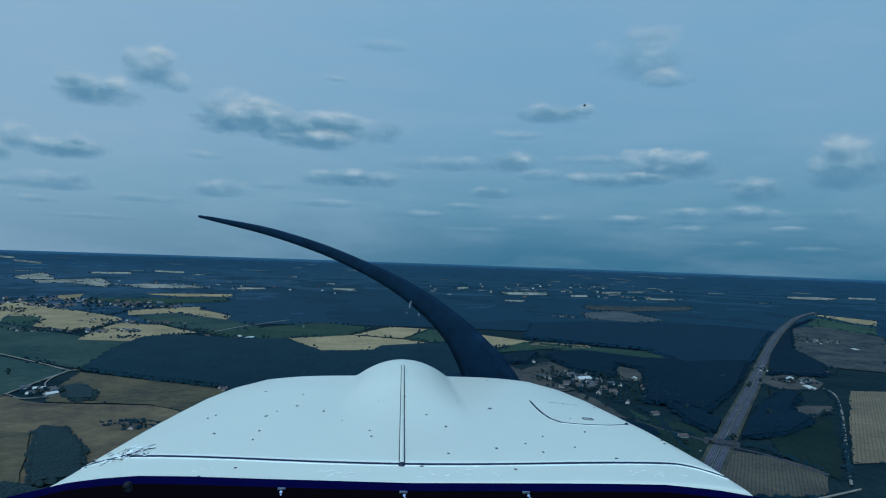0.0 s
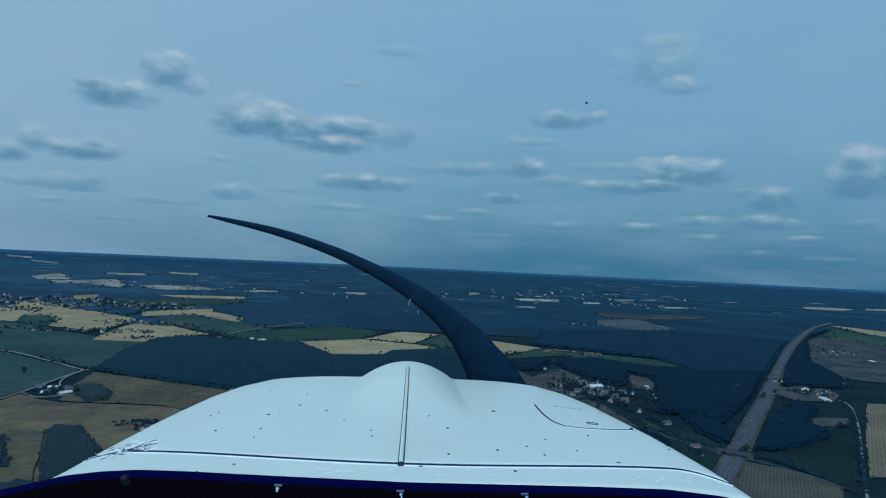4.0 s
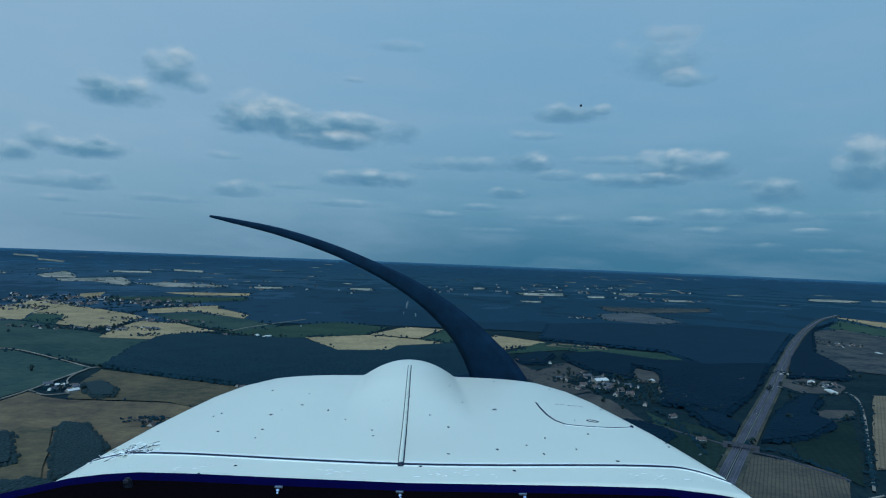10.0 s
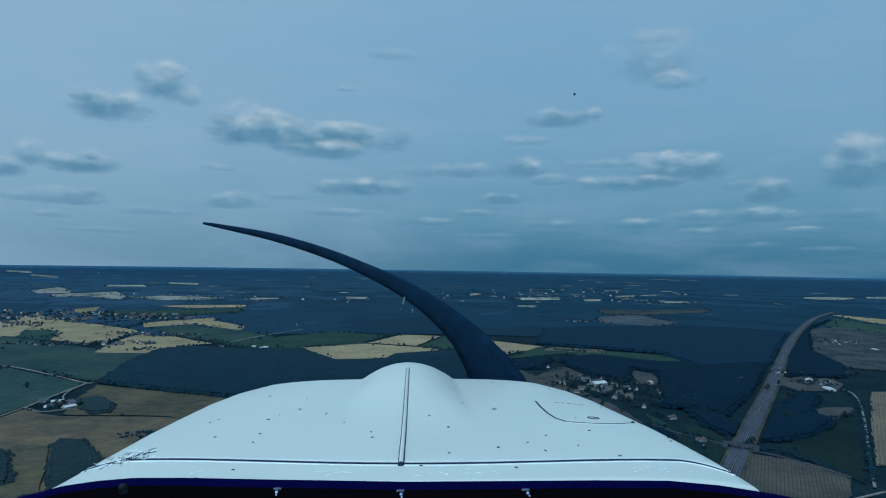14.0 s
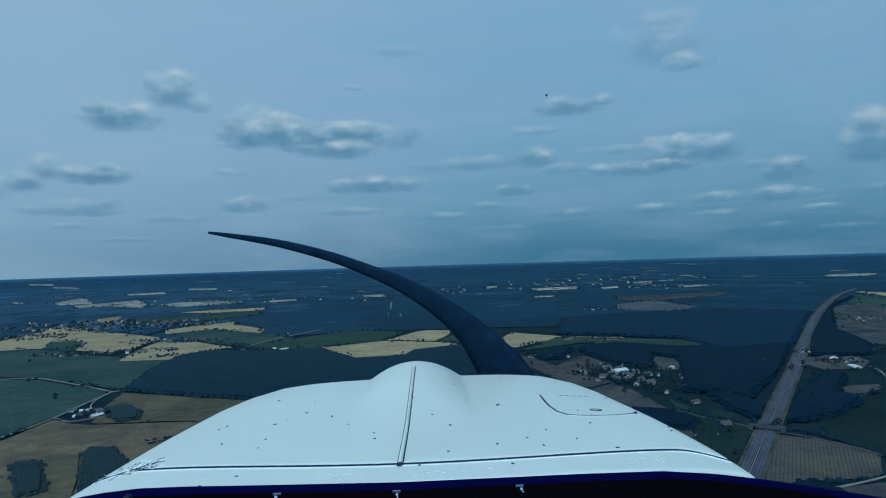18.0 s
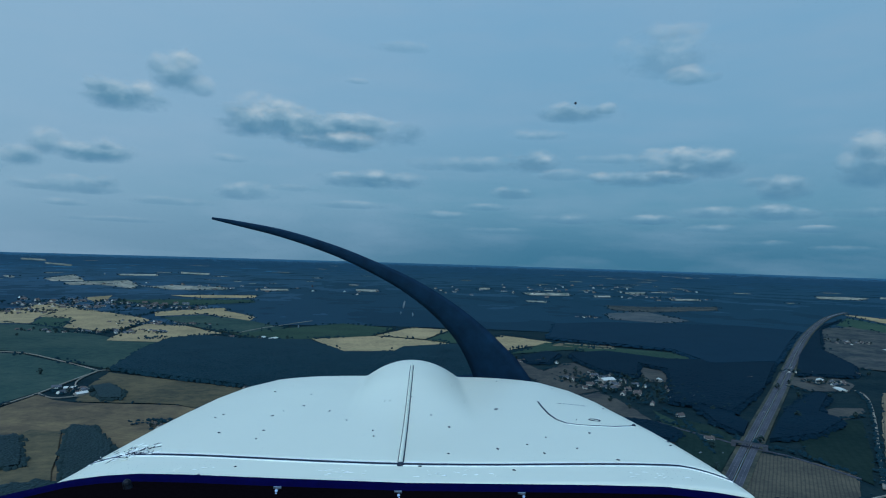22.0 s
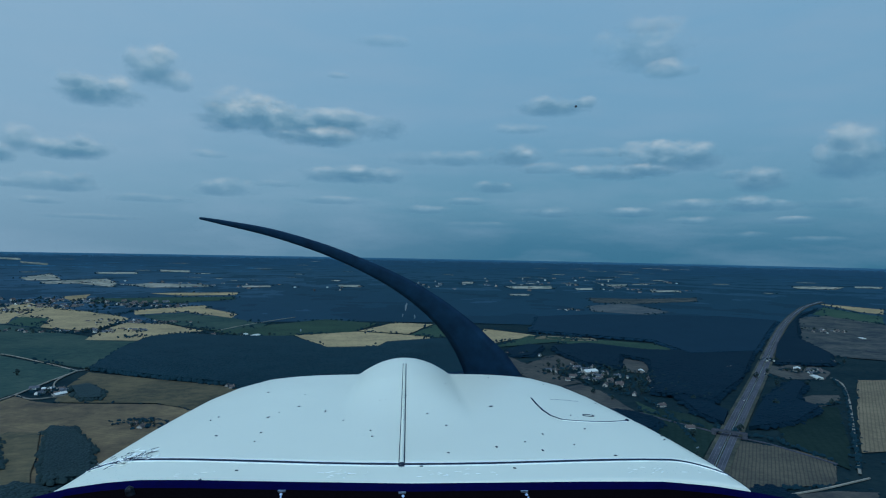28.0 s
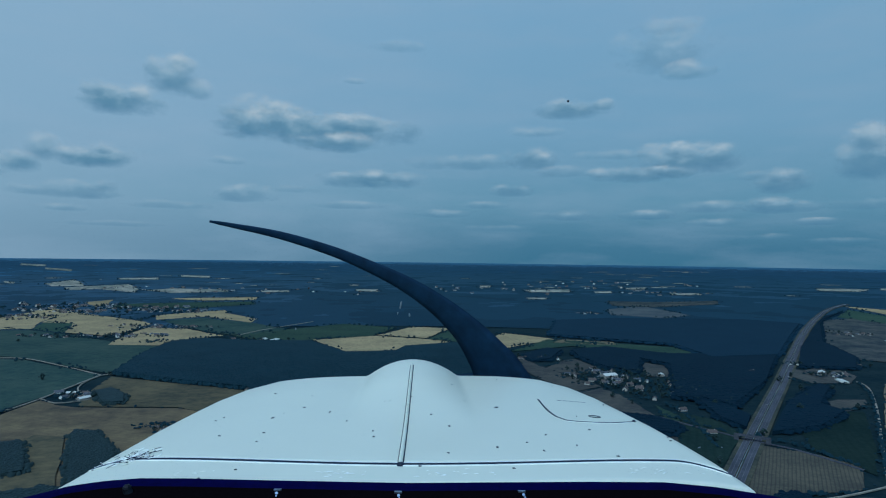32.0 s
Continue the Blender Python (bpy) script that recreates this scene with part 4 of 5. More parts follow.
def house_maker(name, long, deep, eaves, ridge, wall, roof, label, category="house"):
    h = new(name)
    tagged(h, label, category, "houses on the plain")
    a, b = long / 2, deep / 2
    bm = bmesh.new()
    box(bm, -a, a, -b, b, -0.6, eaves)
    for s in (-a, a):                          # gable ends
        t = 0.15 if s > 0 else -0.15
        v = [bm.verts.new(q) for q in ((s, -b, eaves), (s, b, eaves), (s, 0, ridge - 0.15), (s - t, -b, eaves), (s - t, b, eaves), (s - t, 0, ridge - 0.15))]
        for f in ((0, 1, 2), (5, 4, 3), (0, 2, 5, 3), (1, 4, 5, 2)):
            bm.faces.new([v[i] for i in f])
    part("wall", bm, wall, h)
    bm = bmesh.new()
    o, th = 0.4, 0.25
    drop = (ridge - eaves) / b * o
    prof = [(-b - o, eaves - drop), (0, ridge), (b + o, eaves - drop), (b + o, eaves - drop + th), (0, ridge + th), (-b - o, eaves - drop + th)]
    rings_ = [[bm.verts.new((s * (a + o), y, z)) for y, z in prof] for s in (-1, 1)]
    for i in range(6):
        j = (i + 1) % 6
        bm.faces.new((rings_[0][i], rings_[0][j], rings_[1][j], rings_[1][i]))
    for r in rings_:
        bm.faces.new((r[0], r[1], r[4], r[5])), bm.faces.new((r[1], r[2], r[3], r[4]))
    rf = part("roof", bm, roof, h)
    if category == "house":
        bm = bmesh.new()
        box(bm, a * 0.5, a * 0.5 + 0.8, -0.35, 0.35, ridge - 0.6, ridge + 1.1)
        part("chimney", bm, WALLS[2], rf)
    for side in (-1, 1):
        for k in range(3 if long < 14 else 5):
            bm = bmesh.new()
            x = -a + long * (k + 0.5) / (3 if long < 14 else 5)
            box(bm, x - 0.6, x + 0.6, side * b - 0.04, side * b + 0.04, 0.9, 2.3)
            part("window", bm, GLASS, h)
    return h


HOUSES = [
    house_maker("house", 11, 8, 3.0, 6.4, WALLS[2], ROOFS[1], "grey stone house with a brown tiled roof"),
    house_maker("house", 13, 7.5, 3.2, 6.2, WALLS[0], ROOFS[1], "cream house with a brown tiled roof"),
    house_maker("house", 9, 8, 4.6, 7.8, WALLS[0], ROOFS[1], "tall cream house with a brown tiled roof"),
    house_maker("house", 15, 9, 2.9, 6.0, WALLS[1], ROOFS[0], "long white house with a slate roof"),
    house_maker("barn", 26, 14, 5.0, 8.0, WALLS[2], ROOFS[2], "long farm barn with a pale metal roof", "barn"),
    house_maker("warehouse", 60, 26, 7.0, 8.5, WALLS[1], ROOFS[2], "large white shed with a pale flat-pitched roof", "warehouse"),
]
house_used = set()
GARDEN = []            # crowns of the trees between the houses


def build(kind, x, y, turn, size=1.0):
    s = size * shrink(x, y)
    m = Matrix.Translation(place(x, y)) @ Matrix.Rotation(radians(turn), 4, "Z") @ Matrix.Scale(s, 4)
    if kind not in house_used:
        house_used.add(kind)
        HOUSES[kind].matrix_basis = m
        return HOUSES[kind]
    ob = copy_thing(HOUSES[kind], m)
    ob.scale = (s, s, s)
    return ob


def village(x, y, wide, deep, count, seed, trees=0, size=1.0, turn=0):
    rnd = random.Random(seed)
    spots = []
    tries = 0
    while len(spots) < count + trees and tries < 4000:
        tries += 1
        a, r = rnd.uniform(0, 6.283), math.sqrt(rnd.random())
        p = Vector((x, y)) + Matrix.Rotation(radians(turn), 2) @ Vector((r * math.cos(a) * wide / 2, r * math.sin(a) * deep / 2))
        if all((p - q).length > 15 * size for q in spots):
            spots.append(p)
    for i, p in enumerate(spots):
        if rnd.random() < 0.8:
            for k in range(rnd.choice((2, 3, 5))):
                f = rnd.uniform(0.6, 1.25) * size
                b_ = rnd.uniform(0, 6.283)
                GARDEN.append((p.x + 13 * size * math.cos(b_), p.y + 13 * size * math.sin(b_), 8.5 * f, 7.0 * f))
        if i < count:
            build(rnd.choice((0, 1, 2, 3, 3, 1)), p.x, p.y, turn + rnd.choice((0, 90, 15, 75)) + rnd.uniform(-8, 8), size * rnd.uniform(0.85, 1.2))
        else:
            plant(p.x, p.y, rnd.uniform(0.6, 0.95) * size)


village(285, 1325, 150, 220, 15, 1, 34, 1.0, 0)
village(357, 1279, 150, 300, 16, 2, 52, 1.0, 0)
village(444, 1212, 90, 260, 8, 3, 34, 0.95, 0)
build(4, 308, 1329, 30, 1.3)
build(3, 308, 1362, 0, 1.3)
build(4, 428, 1361, 80, 0.8)
build(1, 144, 1555, 10, 1.0)
build(1, 199, 1602, 50, 1.0)
build(0, 209, 1572, 20, 1.0)
village(189, 1575, 120, 80, 6, 4, 8, 1.0, 0)
build(1, 366, 1051, 20, 1.0)
village(-661, 1060, 75, 45, 7, 5, 4, 1.0, 0)
build(4, -644, 1037, 65, 0.8)
build(4, -689, 1076, 20, 0.7)
build(3, -717, 1082, 30, 1.0)
village(-426, 873, 44, 26, 2, 6, 5, 0.8, 0)
hedge([(-462, 868), (-440, 905), (-398, 893), (-392, 860)], 4)
build(2, -382, 1115, 10, 1.0)
build(0, -394, 1131, 70, 1.0)
village(-1002, 2078, 420, 130, 22, 7, 14, 1.0, 0)
village(-980, 1846, 220, 90, 10, 8, 8, 1.0, 0)
village(-1121, 1806, 420, 90, 16, 9, 16, 1.0, 0)
village(-678, 1779, 220, 60, 9, 10, 10, 1.0, 0)
build(5, -554, 1805, 80, 0.6)
build(4, -586, 1802, 80, 1.0)
village(-1895, 2708, 1500, 500, 52, 11, 24, 1.7, 0)
village(-1573, 2622, 900, 260, 22, 12, 20, 1.5, 0)
village(-1695, 2302, 300, 200, 14, 13, 12, 1.4, 0)
village(670, 5090, 2200, 1800, 34, 14, 0, 1.8, 0)
village(1490, 6750, 2500, 1500, 16, 15, 0, 2.0, 0)
village(1640, 4750, 700, 300, 10, 16, 4, 1.5, 0)
village(-1380, 4370, 2500, 900, 14, 17, 0, 1.8, 0)
village(566, 2881, 120, 60, 6, 18, 4, 1.0, 0)
village(-1840, 4380, 1800, 500, 14, 19, 0, 1.6, 0)
village(808, 1409, 90, 50, 7, 20, 8, 1.0, 0)
build(4, 802, 1424, 60, 1.0)
village(885, 1534, 220, 60, 8, 21, 6, 1.0, 0)
build(5, 794, 1335, 82, 0.55)
build(5, 1354, 2030, 80, 0.5)
village(1345, 2226, 160, 160, 10, 22, 10, 1.0, 0)
build(1, 643, 1412, 30, 1.4)
village(805, 1548, 60, 60, 4, 23, 4, 1.0, 0)
build(1, 361, 916, 0, 1.0)
plant(-972, 1740)
plant(-735, 1881)
plant(-633, 1748)
plant(-607, 1790)
plant(-514, 1813)
plant(-820, 1186)
plant(-1235, 1684)
plant(-1216, 2395)
plant(-1177, 2229)
plant(-721, 1247)
plant(271, 1138)
plant(293, 1091)
plant(237, 1524)
plant(262, 1440)
plant(135, 1457)
plant(724, 1249)
plant(566, 1066)
plant(317, 780)
plant(350, 877)
plant(657, 1319)
plant(712, 1381)
plant(661, 1245)
plant(633, 1171)
plant(673, 1086)
plant(429, 906)

# ---------------------------------------------------------------- vehicles on the road
if GARDEN:
    stuff_mesh("garden_trees", np.array(GARDEN), WOOD_NEAR, SHAPES, "dark trees and shrubs between the village houses", "trees")

def car_maker():
    c = new("car")
    tagged(c, "small white car on the grey dual carriageway", "car", "cars on the road")
    bm = bmesh.new()
    box(bm, -0.85, 0.85, -2.1, 2.1, 0.35, 0.85)
    bmesh.ops.bevel(bm, geom=bm.edges[:], offset=0.12, segments=2, affect="EDGES")
    part("body", bm, WALLS[1], c)
    bm = bmesh.new()
    box(bm, -0.72, 0.72, -1.3, 0.9, 0.8, 1.4)
    for v in bm.verts:
        if v.co.z > 1.2:
            v.co.x *= 0.85
            v.co.y *= 0.75
    part("cabin", bm, GLASS, c)
    for x in (-0.8, 0.8):
        for y in (-1.3, 1.3):
            bm = bmesh.new()
            bmesh.ops.create_cone(bm, segments=12, radius1=0.32, radius2=0.32, depth=0.2, cap_ends=True, matrix=Matrix.Translation((x, y, 0.32)) @ Matrix.Rotation(radians(90), 4, "Y"))
            part("wheel", bm, BLACK, c)
    return c


CAR = car_maker()
for n_, (k, side) in enumerate(((0.13, 4), (0.19, -4), (0.27, 8), (0.34, 4), (0.41, -8), (0.47, -4), (0.55, 8), (0.62, -8), (0.72, 4))):
    i = int(k * (len(HIGHWAY) - 1))
    d = (HIGHWAY[i + 1] - HIGHWAY[i]).normalized()
    q = HIGHWAY[i] + Vector((d.y, -d.x)) * side
    m = Matrix.Translation(place(q.x, q.y, 2.12)) @ Matrix.Rotation(math.atan2(-d.x, d.y), 4, "Z")
    if n_ == 0:
        CAR.matrix_basis = m
    else:
        copy_thing(CAR, m)

# ---------------------------------------------------------------- the aircraft's nose
AIRCRAFT = Matrix(((0.996988, -0.077039, -0.008915), (0.076815, 0.996775, -0.023233), (0.010675, 0.022478, 0.999690)))
aircraft = new("aircraft")
aircraft.matrix_basis = Matrix.Translation((0, 0, ALT)) @ AIRCRAFT.to_4x4()
tagged(aircraft, "white light aircraft nose with a centre hinge and black propeller", "aircraft")


def curve1(x, table):
    xs, ys = zip(*table)
    return float(np.interp(x, xs, ys))


def flare(y):
    return curve1(y, ((0.88, -0.002), (0.95, 0.006), (1.0, 0.011), (1.05, 0.013), (1.2, 0.012), (1.4, 0.005), (1.6, 0.0)))


def edge_x(y, x=0.0):
    return (flare(y) if x > 0 else 0.0) + curve1(y, ((0.9, 0.5375), (1.0, 0.532), (1.2, 0.529), (1.5, 0.525), (1.7, 0.519), (1.9, 0.492), (2.0, 0.428)))


def edge_z(y):
    return curve1(y, ((0.93, 0.363), (1.0, 0.367), (1.1, 0.372), (1.2, 0.378), (1.33, 0.386), (1.5, 0.40), (1.7, 0.4165), (1.9, 0.432), (2.0, 0.432)))


def cowl_top(x, y):
    """Height of the cowling below the eye, metres (negative up axis)."""
    zc = 0.3406 + 0.073 * (y - 0.98)
    xe, ze = edge_x(y, x), edge_z(y)
    a = abs(x) / xe
    k = min(1, max(0, (y - 1.15) / 0.8))
    k = k * k * (3 - 2 * k)
    h = max(0.0, 1 - ((x - 0.007) / 0.146) ** 2)
    if a <= 1:
        return -(zc + (ze - zc) * a ** 4 - 0.054 * k * h)
    b = min(1.0, (a - 1) / 0.07)
    return -(ze + 4 * (ze - zc) / xe * (abs(x) - xe) + 0.30 * (1 - math.sqrt(max(0, 1 - b * b))))


def seam_y(x):
    return 0.99 + 0.33 * x * x - 0.055 * x - 10 * max(0, abs(x) - 0.46) ** 2


def rear_y(x):
    return 0.885 + 0.12 * x * x


def shell(name, y_from, y_to, mat, nose=False, label=""):
    ss = [i / 48 for i in range(-48, 49)]
    ss = [-1.0695, -1.066, -1.058, -1.045, -1.03, -1.015] + ss + [1.015, 1.03, 1.045, 1.058, 1.066, 1.0695]
    rows_ = []
    n_ = 40 if nose else 5
    for i in range(n_ + 1):
        row = []
        for s in ss:
            x = s * 0.53
            y = y_from(x) + (y_to(x) - y_from(x)) * i / n_
            x = s * edge_x(y, s)
            row.append((x, y, cowl_top(x, y)))
        rows_.append(row)
    if nose:
        last = rows_[-1]
        for k in range(1, 9):
            a = k / 8 * math.pi / 2
            rows_.append([(p[0] * (1 - 0.02 * k / 8), p[1] + 0.05 * math.sin(a), p[2] - 0.05 * (1 - math.cos(a))) for p in last])
        rows_.append([(p[0] * 0.97, p[1] + 0.05, -0.80) for p in last])
    first = rows_[0]
    rows_.insert(0, [(p[0], p[1], p[2] - (0.012 if nose else 0.04)) for p in first])
    me = grid_mesh(name, rows_, mat)
    ob = new(name, me)
    ob.parent = aircraft
    return tagged(ob, label)


shell("cowling", lambda x: seam_y(x) + 0.002, lambda x: 2.0, PAINT, True, "glossy white painted engine cowling with a raised middle")
shell("rear_deck", rear_y, lambda x: seam_y(x) - 0.002, PAINT, False, "white strip between cowling and windscreen")


def strip(name, pts, half, up, mat, parent, label=""):
    """A thin raised bead that lies on the cowling along points x, y."""
    rows_ = []
    for i, (x, y) in enumerate(pts):
        a, b = Vector(pts[max(i - 1, 0)]), Vector(pts[min(i + 1, len(pts) - 1)])
        d = (b - a).normalized()
        sx, sy = -d.y * half, d.x * half
        rows_.append([(x + sx * f, y + sy * f, cowl_top(x + sx * f, y + sy * f) + u) for f, u in ((1.0, -0.002), (0.8, up), (-0.8, up), (-1.0, -0.002))])
    ob = new(name, grid_mesh(name, rows_, mat, smooth=False))
    ob.parent = parent
    return tagged(ob, label)


strip("seam", [(x / 100, seam_y(x / 100)) for x in range(-55, 56)], 0.0060, 0.0012, GAP, aircraft, "dark joint line across the cowling")


WHITE = plain("highlight_and_scuff_white", (0.93, 0.91, 0.72), 0.3, grain=0.03, coat=0.4)
# white strips stand for the highlight along both sides of the joint
for side in (-1, 1):
    strip("seam_highlight", [(x / 100, seam_y(x / 100) + side * 0.0080) for x in range(-54, 55)], 0.0020, 0.0012, WHITE, aircraft, "bright strip for the highlight beside the joint")


def hinge_x(y):
    return -0.006 + 0.014 * (y - 0.985)


hinge = strip("hinge", [(hinge_x(y), y) for y in (0.985 + 0.02 * i for i in range(45))], 0.0062, 0.0012, GAP, aircraft, "piano hinge along the middle of the cowling")
for i in range(34):
    y = 0.992 + 0.0255 * i
    bm = bmesh.new()
    z = cowl_top(hinge_x(y), y)
    bmesh.ops.create_cone(bm, segments=8, radius1=0.0037, radius2=0.0037, depth=0.021, cap_ends=True,
                          matrix=Matrix.Translation((hinge_x(y), y + 0.011, cowl_top(hinge_x(y), y + 0.011) + 0.0012)) @ Matrix.Rotation(radians(90), 4, "X"))
    part("knuckle", bm, PAINT, hinge)
bm = bmesh.new()
bmesh.ops.create_cone(bm, segments=12, radius1=0.007, radius2=0.005, depth=0.004, cap_ends=True, matrix=Matrix.Translation((hinge_x(0.985), 0.985, cowl_top(0, 0.985) + 0.002)))
part("hinge_end", bm, GAP, aircraft, "dark plug at the rear end of the hinge")

door = strip("oil_door", [(0.336, 1.59), (0.331, 1.51), (0.329, 1.43), (0.333, 1.366), (0.348, 1.329), (0.371, 1.320), (0.408, 1.320), (0.456, 1.332), (0.511, 1.370)], 0.0026, 0.0008, GAP, aircraft, "thin curved outline of an access door")
strip("door_edge", [(0.346, 1.322), (0.371, 1.3135), (0.408, 1.3135), (0.456, 1.3255), (0.509, 1.362)], 0.0020, 0.0008, WHITE, door, "bright white line under the door")
strip("latch", [(0.426 + 0.013 * math.cos(k * 0.5236), 1.387 + 0.011 * math.sin(k * 0.5236)) for k in range(13)], 0.0015, 0.0012, GAP, door, "small dark oval latch")
bm = bmesh.new()
bmesh.ops.create_icosphere(bm, subdivisions=2, radius=1.0, matrix=Matrix.Translation((0.512, 1.372, cowl_top(0.512, 1.372) + 0.001)) @ Matrix.Diagonal((0.004, 0.006, 0.003, 1)))
part("door_stop", bm, GAP, door, "small dark rubber stop")
for i in range(5):
    strip("placard_bar", [(0.385 + 0.016 * i, 1.585 + 0.004 * (i % 2)), (0.395 + 0.016 * i, 1.586)], 0.0022, 0.0004, GAP, door)

# marks of insects and stone chips on the paint
rnd = random.Random(11)
bm = bmesh.new()
spots = [(-0.298, 1.372), (-0.414, 1.405), (-0.249, 1.486), (-0.179, 1.422), (0.272, 1.93), (0.210, 1.464), (-0.056, 1.468), (-0.062, 1.179), (-0.067, 1.223), (0.087, 1.256), (0.075, 1.056), (-0.282, 1.228), (0.313, 1.108), (0.224, 1.126), (0.272, 1.187), (0.244, 1.067), (0.367, 1.041), (-0.265, 0.976), (0.506, 1.584), (0.165, 1.091), (0.052, 1.348), (-0.129, 1.319), (-0.258, 1.647), (0.373, 1.241), (0.525, 1.20), (0.534, 1.235)]
for k in range(14):
    spots.append((rnd.uniform(-0.45, 0.45), rnd.uniform(0.92, 1.9)))
for i, (x, y) in enumerate(spots):
    r = (0.0036 if i < 6 else 0.0021) * rnd.uniform(0.6, 1.3)
    m = Matrix.Translation((x, y, cowl_top(x, y) + 0.0006)) @ Matrix.Rotation(rnd.uniform(0, 3.14), 4, "Z") @ Matrix.Diagonal((r * rnd.uniform(0.5, 1.2), r * rnd.uniform(0.8, 2.0), 0.0012, 1))
    q = bmesh.ops.create_icosphere(bm, subdivisions=1, radius=1.0, matrix=m)
    for v in q["verts"]:
        v.co += Vector((rnd.uniform(-1, 1), rnd.uniform(-1, 1), 0)) * r * 0.25
tagged(part("insect_marks", bm, BUG, aircraft, "dark dried insect specks on the paint"), kind="stuff")

# thin curled light and dark shreds at the corner of the joint
rnd = random.Random(23)
for name, mat, half in (("light_shreds", WHITE, 0.0006), ("dark_shreds", GAP, 0.0003)):
    bm = bmesh.new()
    for k in range(64):
        x, y = -0.482 + rnd.gauss(0, 0.017), rnd.gauss(0.022, 0.022)
        y += seam_y(x)
        a, bend, ln, up = rnd.gauss(0.1, 0.8), rnd.gauss(0, 0.5), rnd.uniform(0.0014, 0.0036), rnd.uniform(0.0, 0.003) * (1 + (k % 5 == 0))
        before = None
        for i in range(6):
            z = cowl_top(x, y) + 0.0006 + up * i / 5
            w = half * (1.0 if 0 < i < 5 else 0.4)
            pair = [bm.verts.new((x - math.sin(a) * w, y + math.cos(a) * w, z + w)), bm.verts.new((x + math.sin(a) * w, y - math.cos(a) * w, z - 0.0004))]
            if before:
                bm.faces.new((before[0], pair[0], pair[1], before[1]))
            before = pair
            x, y, a = x + math.cos(a) * ln, y + math.sin(a) * ln, a + bend
    ob = part(name, bm, mat, aircraft, "thin curled shreds at the joint's corner")
    solid = ob.modifiers.new("thickness", "SOLIDIFY")
    solid.thickness = 0.0004
    tagged(ob, kind="stuff")

# worn white scuffs on the strip behind the joint
bm = bmesh.new()
for k in range(46):
    x = rnd.choice((-0.12, -0.08, 0.06, 0.10, 0.40, 0.45, -0.33)) + rnd.gauss(0, 0.022)
    y = 0.5 * (seam_y(x) + rear_y(x)) + rnd.gauss(0.0, 0.012)
    ln, wd = rnd.uniform(0.0015, 0.007), rnd.uniform(0.0006, 0.0014)
    m = Matrix.Translation((x, y, cowl_top(x, y) + 0.0006)) @ Matrix.Rotation(rnd.gauss(0, 0.3), 4, "Z")
    vs = [bm.verts.new(m @ Vector((u * ln * t, v * wd, w_))) for u, v, w_, t in ((-1, -1, 0, 1), (1, -1, 0, 1), (1, 1, 0, 0.6), (-1, 1, 0, 0.6), (0, 0, 0.0008, 1))]
    for q in ((0, 1, 4), (1, 2, 4), (2, 3, 4), (3, 0, 4), (3, 2, 1, 0)):
        bm.faces.new([vs[i] for i in q])
tagged(part("scuffed_paint", bm, WHITE, aircraft, "white scuff marks on the strip"), kind="stuff")

# the coaming behind the windscreen, with its rubber lip
LIP_LINE = ((-0.82, 0.445), (-0.633, 0.3967), (-0.582, 0.3844), (-0.530, 0.3715), (-0.479, 0.3648), (-0.426, 0.3610), (-0.347, 0.3622), (-0.214, 0.3669), (0.004, 0.3738), (0.310, 0.3760), (0.438, 0.3785), (0.524, 0.3876), (0.577, 0.3965), (0.611, 0.4020), (0.82, 0.445))


def lip_point(u):
    y = 0.87 + 0.08 * min(0.36, u * u)
    v = curve1(u, LIP_LINE)
    return u * y, y, -v * y


us = [i / 60 * 0.82 for i in range(-60, 61)]
rows_ = []
for u in us:
    x, y, z = lip_point(u)
    rows_.append([(x, y + 0.012, z - 0.03), (x, y + 0.006, z - 0.002), (x, y, z), (x, y - 0.008, z - 0.003), (x, y - 0.011, z - 0.008)])
lip = new("rubber_lip", grid_mesh("rubber_lip", rows_, LIP))
lip.parent = aircraft
tagged(lip, "blue-black rubber lip along the windscreen base")
rows_ = []
for u in us:
    x, y, z = lip_point(u)
    rows_.append([(x, y - 0.009, z - 0.007), (x, y - 0.03, z - 0.008), (x, y - 0.12, z - 0.012), (x, y - 0.3, z - 0.03), (x, y - 0.33, z - 0.06), (x, y - 0.33, z - 0.2)])
gl = new("coaming", grid_mesh("coaming", rows_, BLACK))
gl.parent = aircraft
tagged(gl, "matt black instrument panel coaming")
for u in (-0.198, -0.0064, 0.193):
    x, y, z = lip_point(u)
    bm = bmesh.new()
    box(bm, x - 0.0052, x + 0.0052, y - 0.018, y - 0.015, z - 0.0085, z - 0.0052)
    bmesh.ops.create_cone(bm, segments=10, radius1=0.0020, radius2=0.0020, depth=0.004, cap_ends=True, matrix=Matrix.Translation((x + 0.001, y - 0.026, z - 0.0070)) @ Matrix.Rotation(radians(70), 4, "X"))
    bmesh.ops.create_cone(bm, segments=8, radius1=0.0012, radius2=0.0012, depth=0.003, cap_ends=True, matrix=Matrix.Translation((x + 0.002, y - 0.034, z - 0.0075)) @ Matrix.Rotation(radians(70), 4, "X"))
    part("clip", bm, STEEL, aircraft, "small bright metal clip on the coaming")
x, y, z = lip_point(-0.422)
bm = bmesh.new()
bmesh.ops.create_cone(bm, segments=12, radius1=0.0085, radius2=0.0055, depth=0.028, cap_ends=True, matrix=Matrix.Translation((x, y - 0.03, z - 0.0155)) @ Matrix.Rotation(radians(-16), 4, "Y"))
bmesh.ops.create_uvsphere(bm, u_segments=10, v_segments=6, radius=0.0062, matrix=Matrix.Translation((x - 0.0035, y - 0.03, z - 0.0025)))
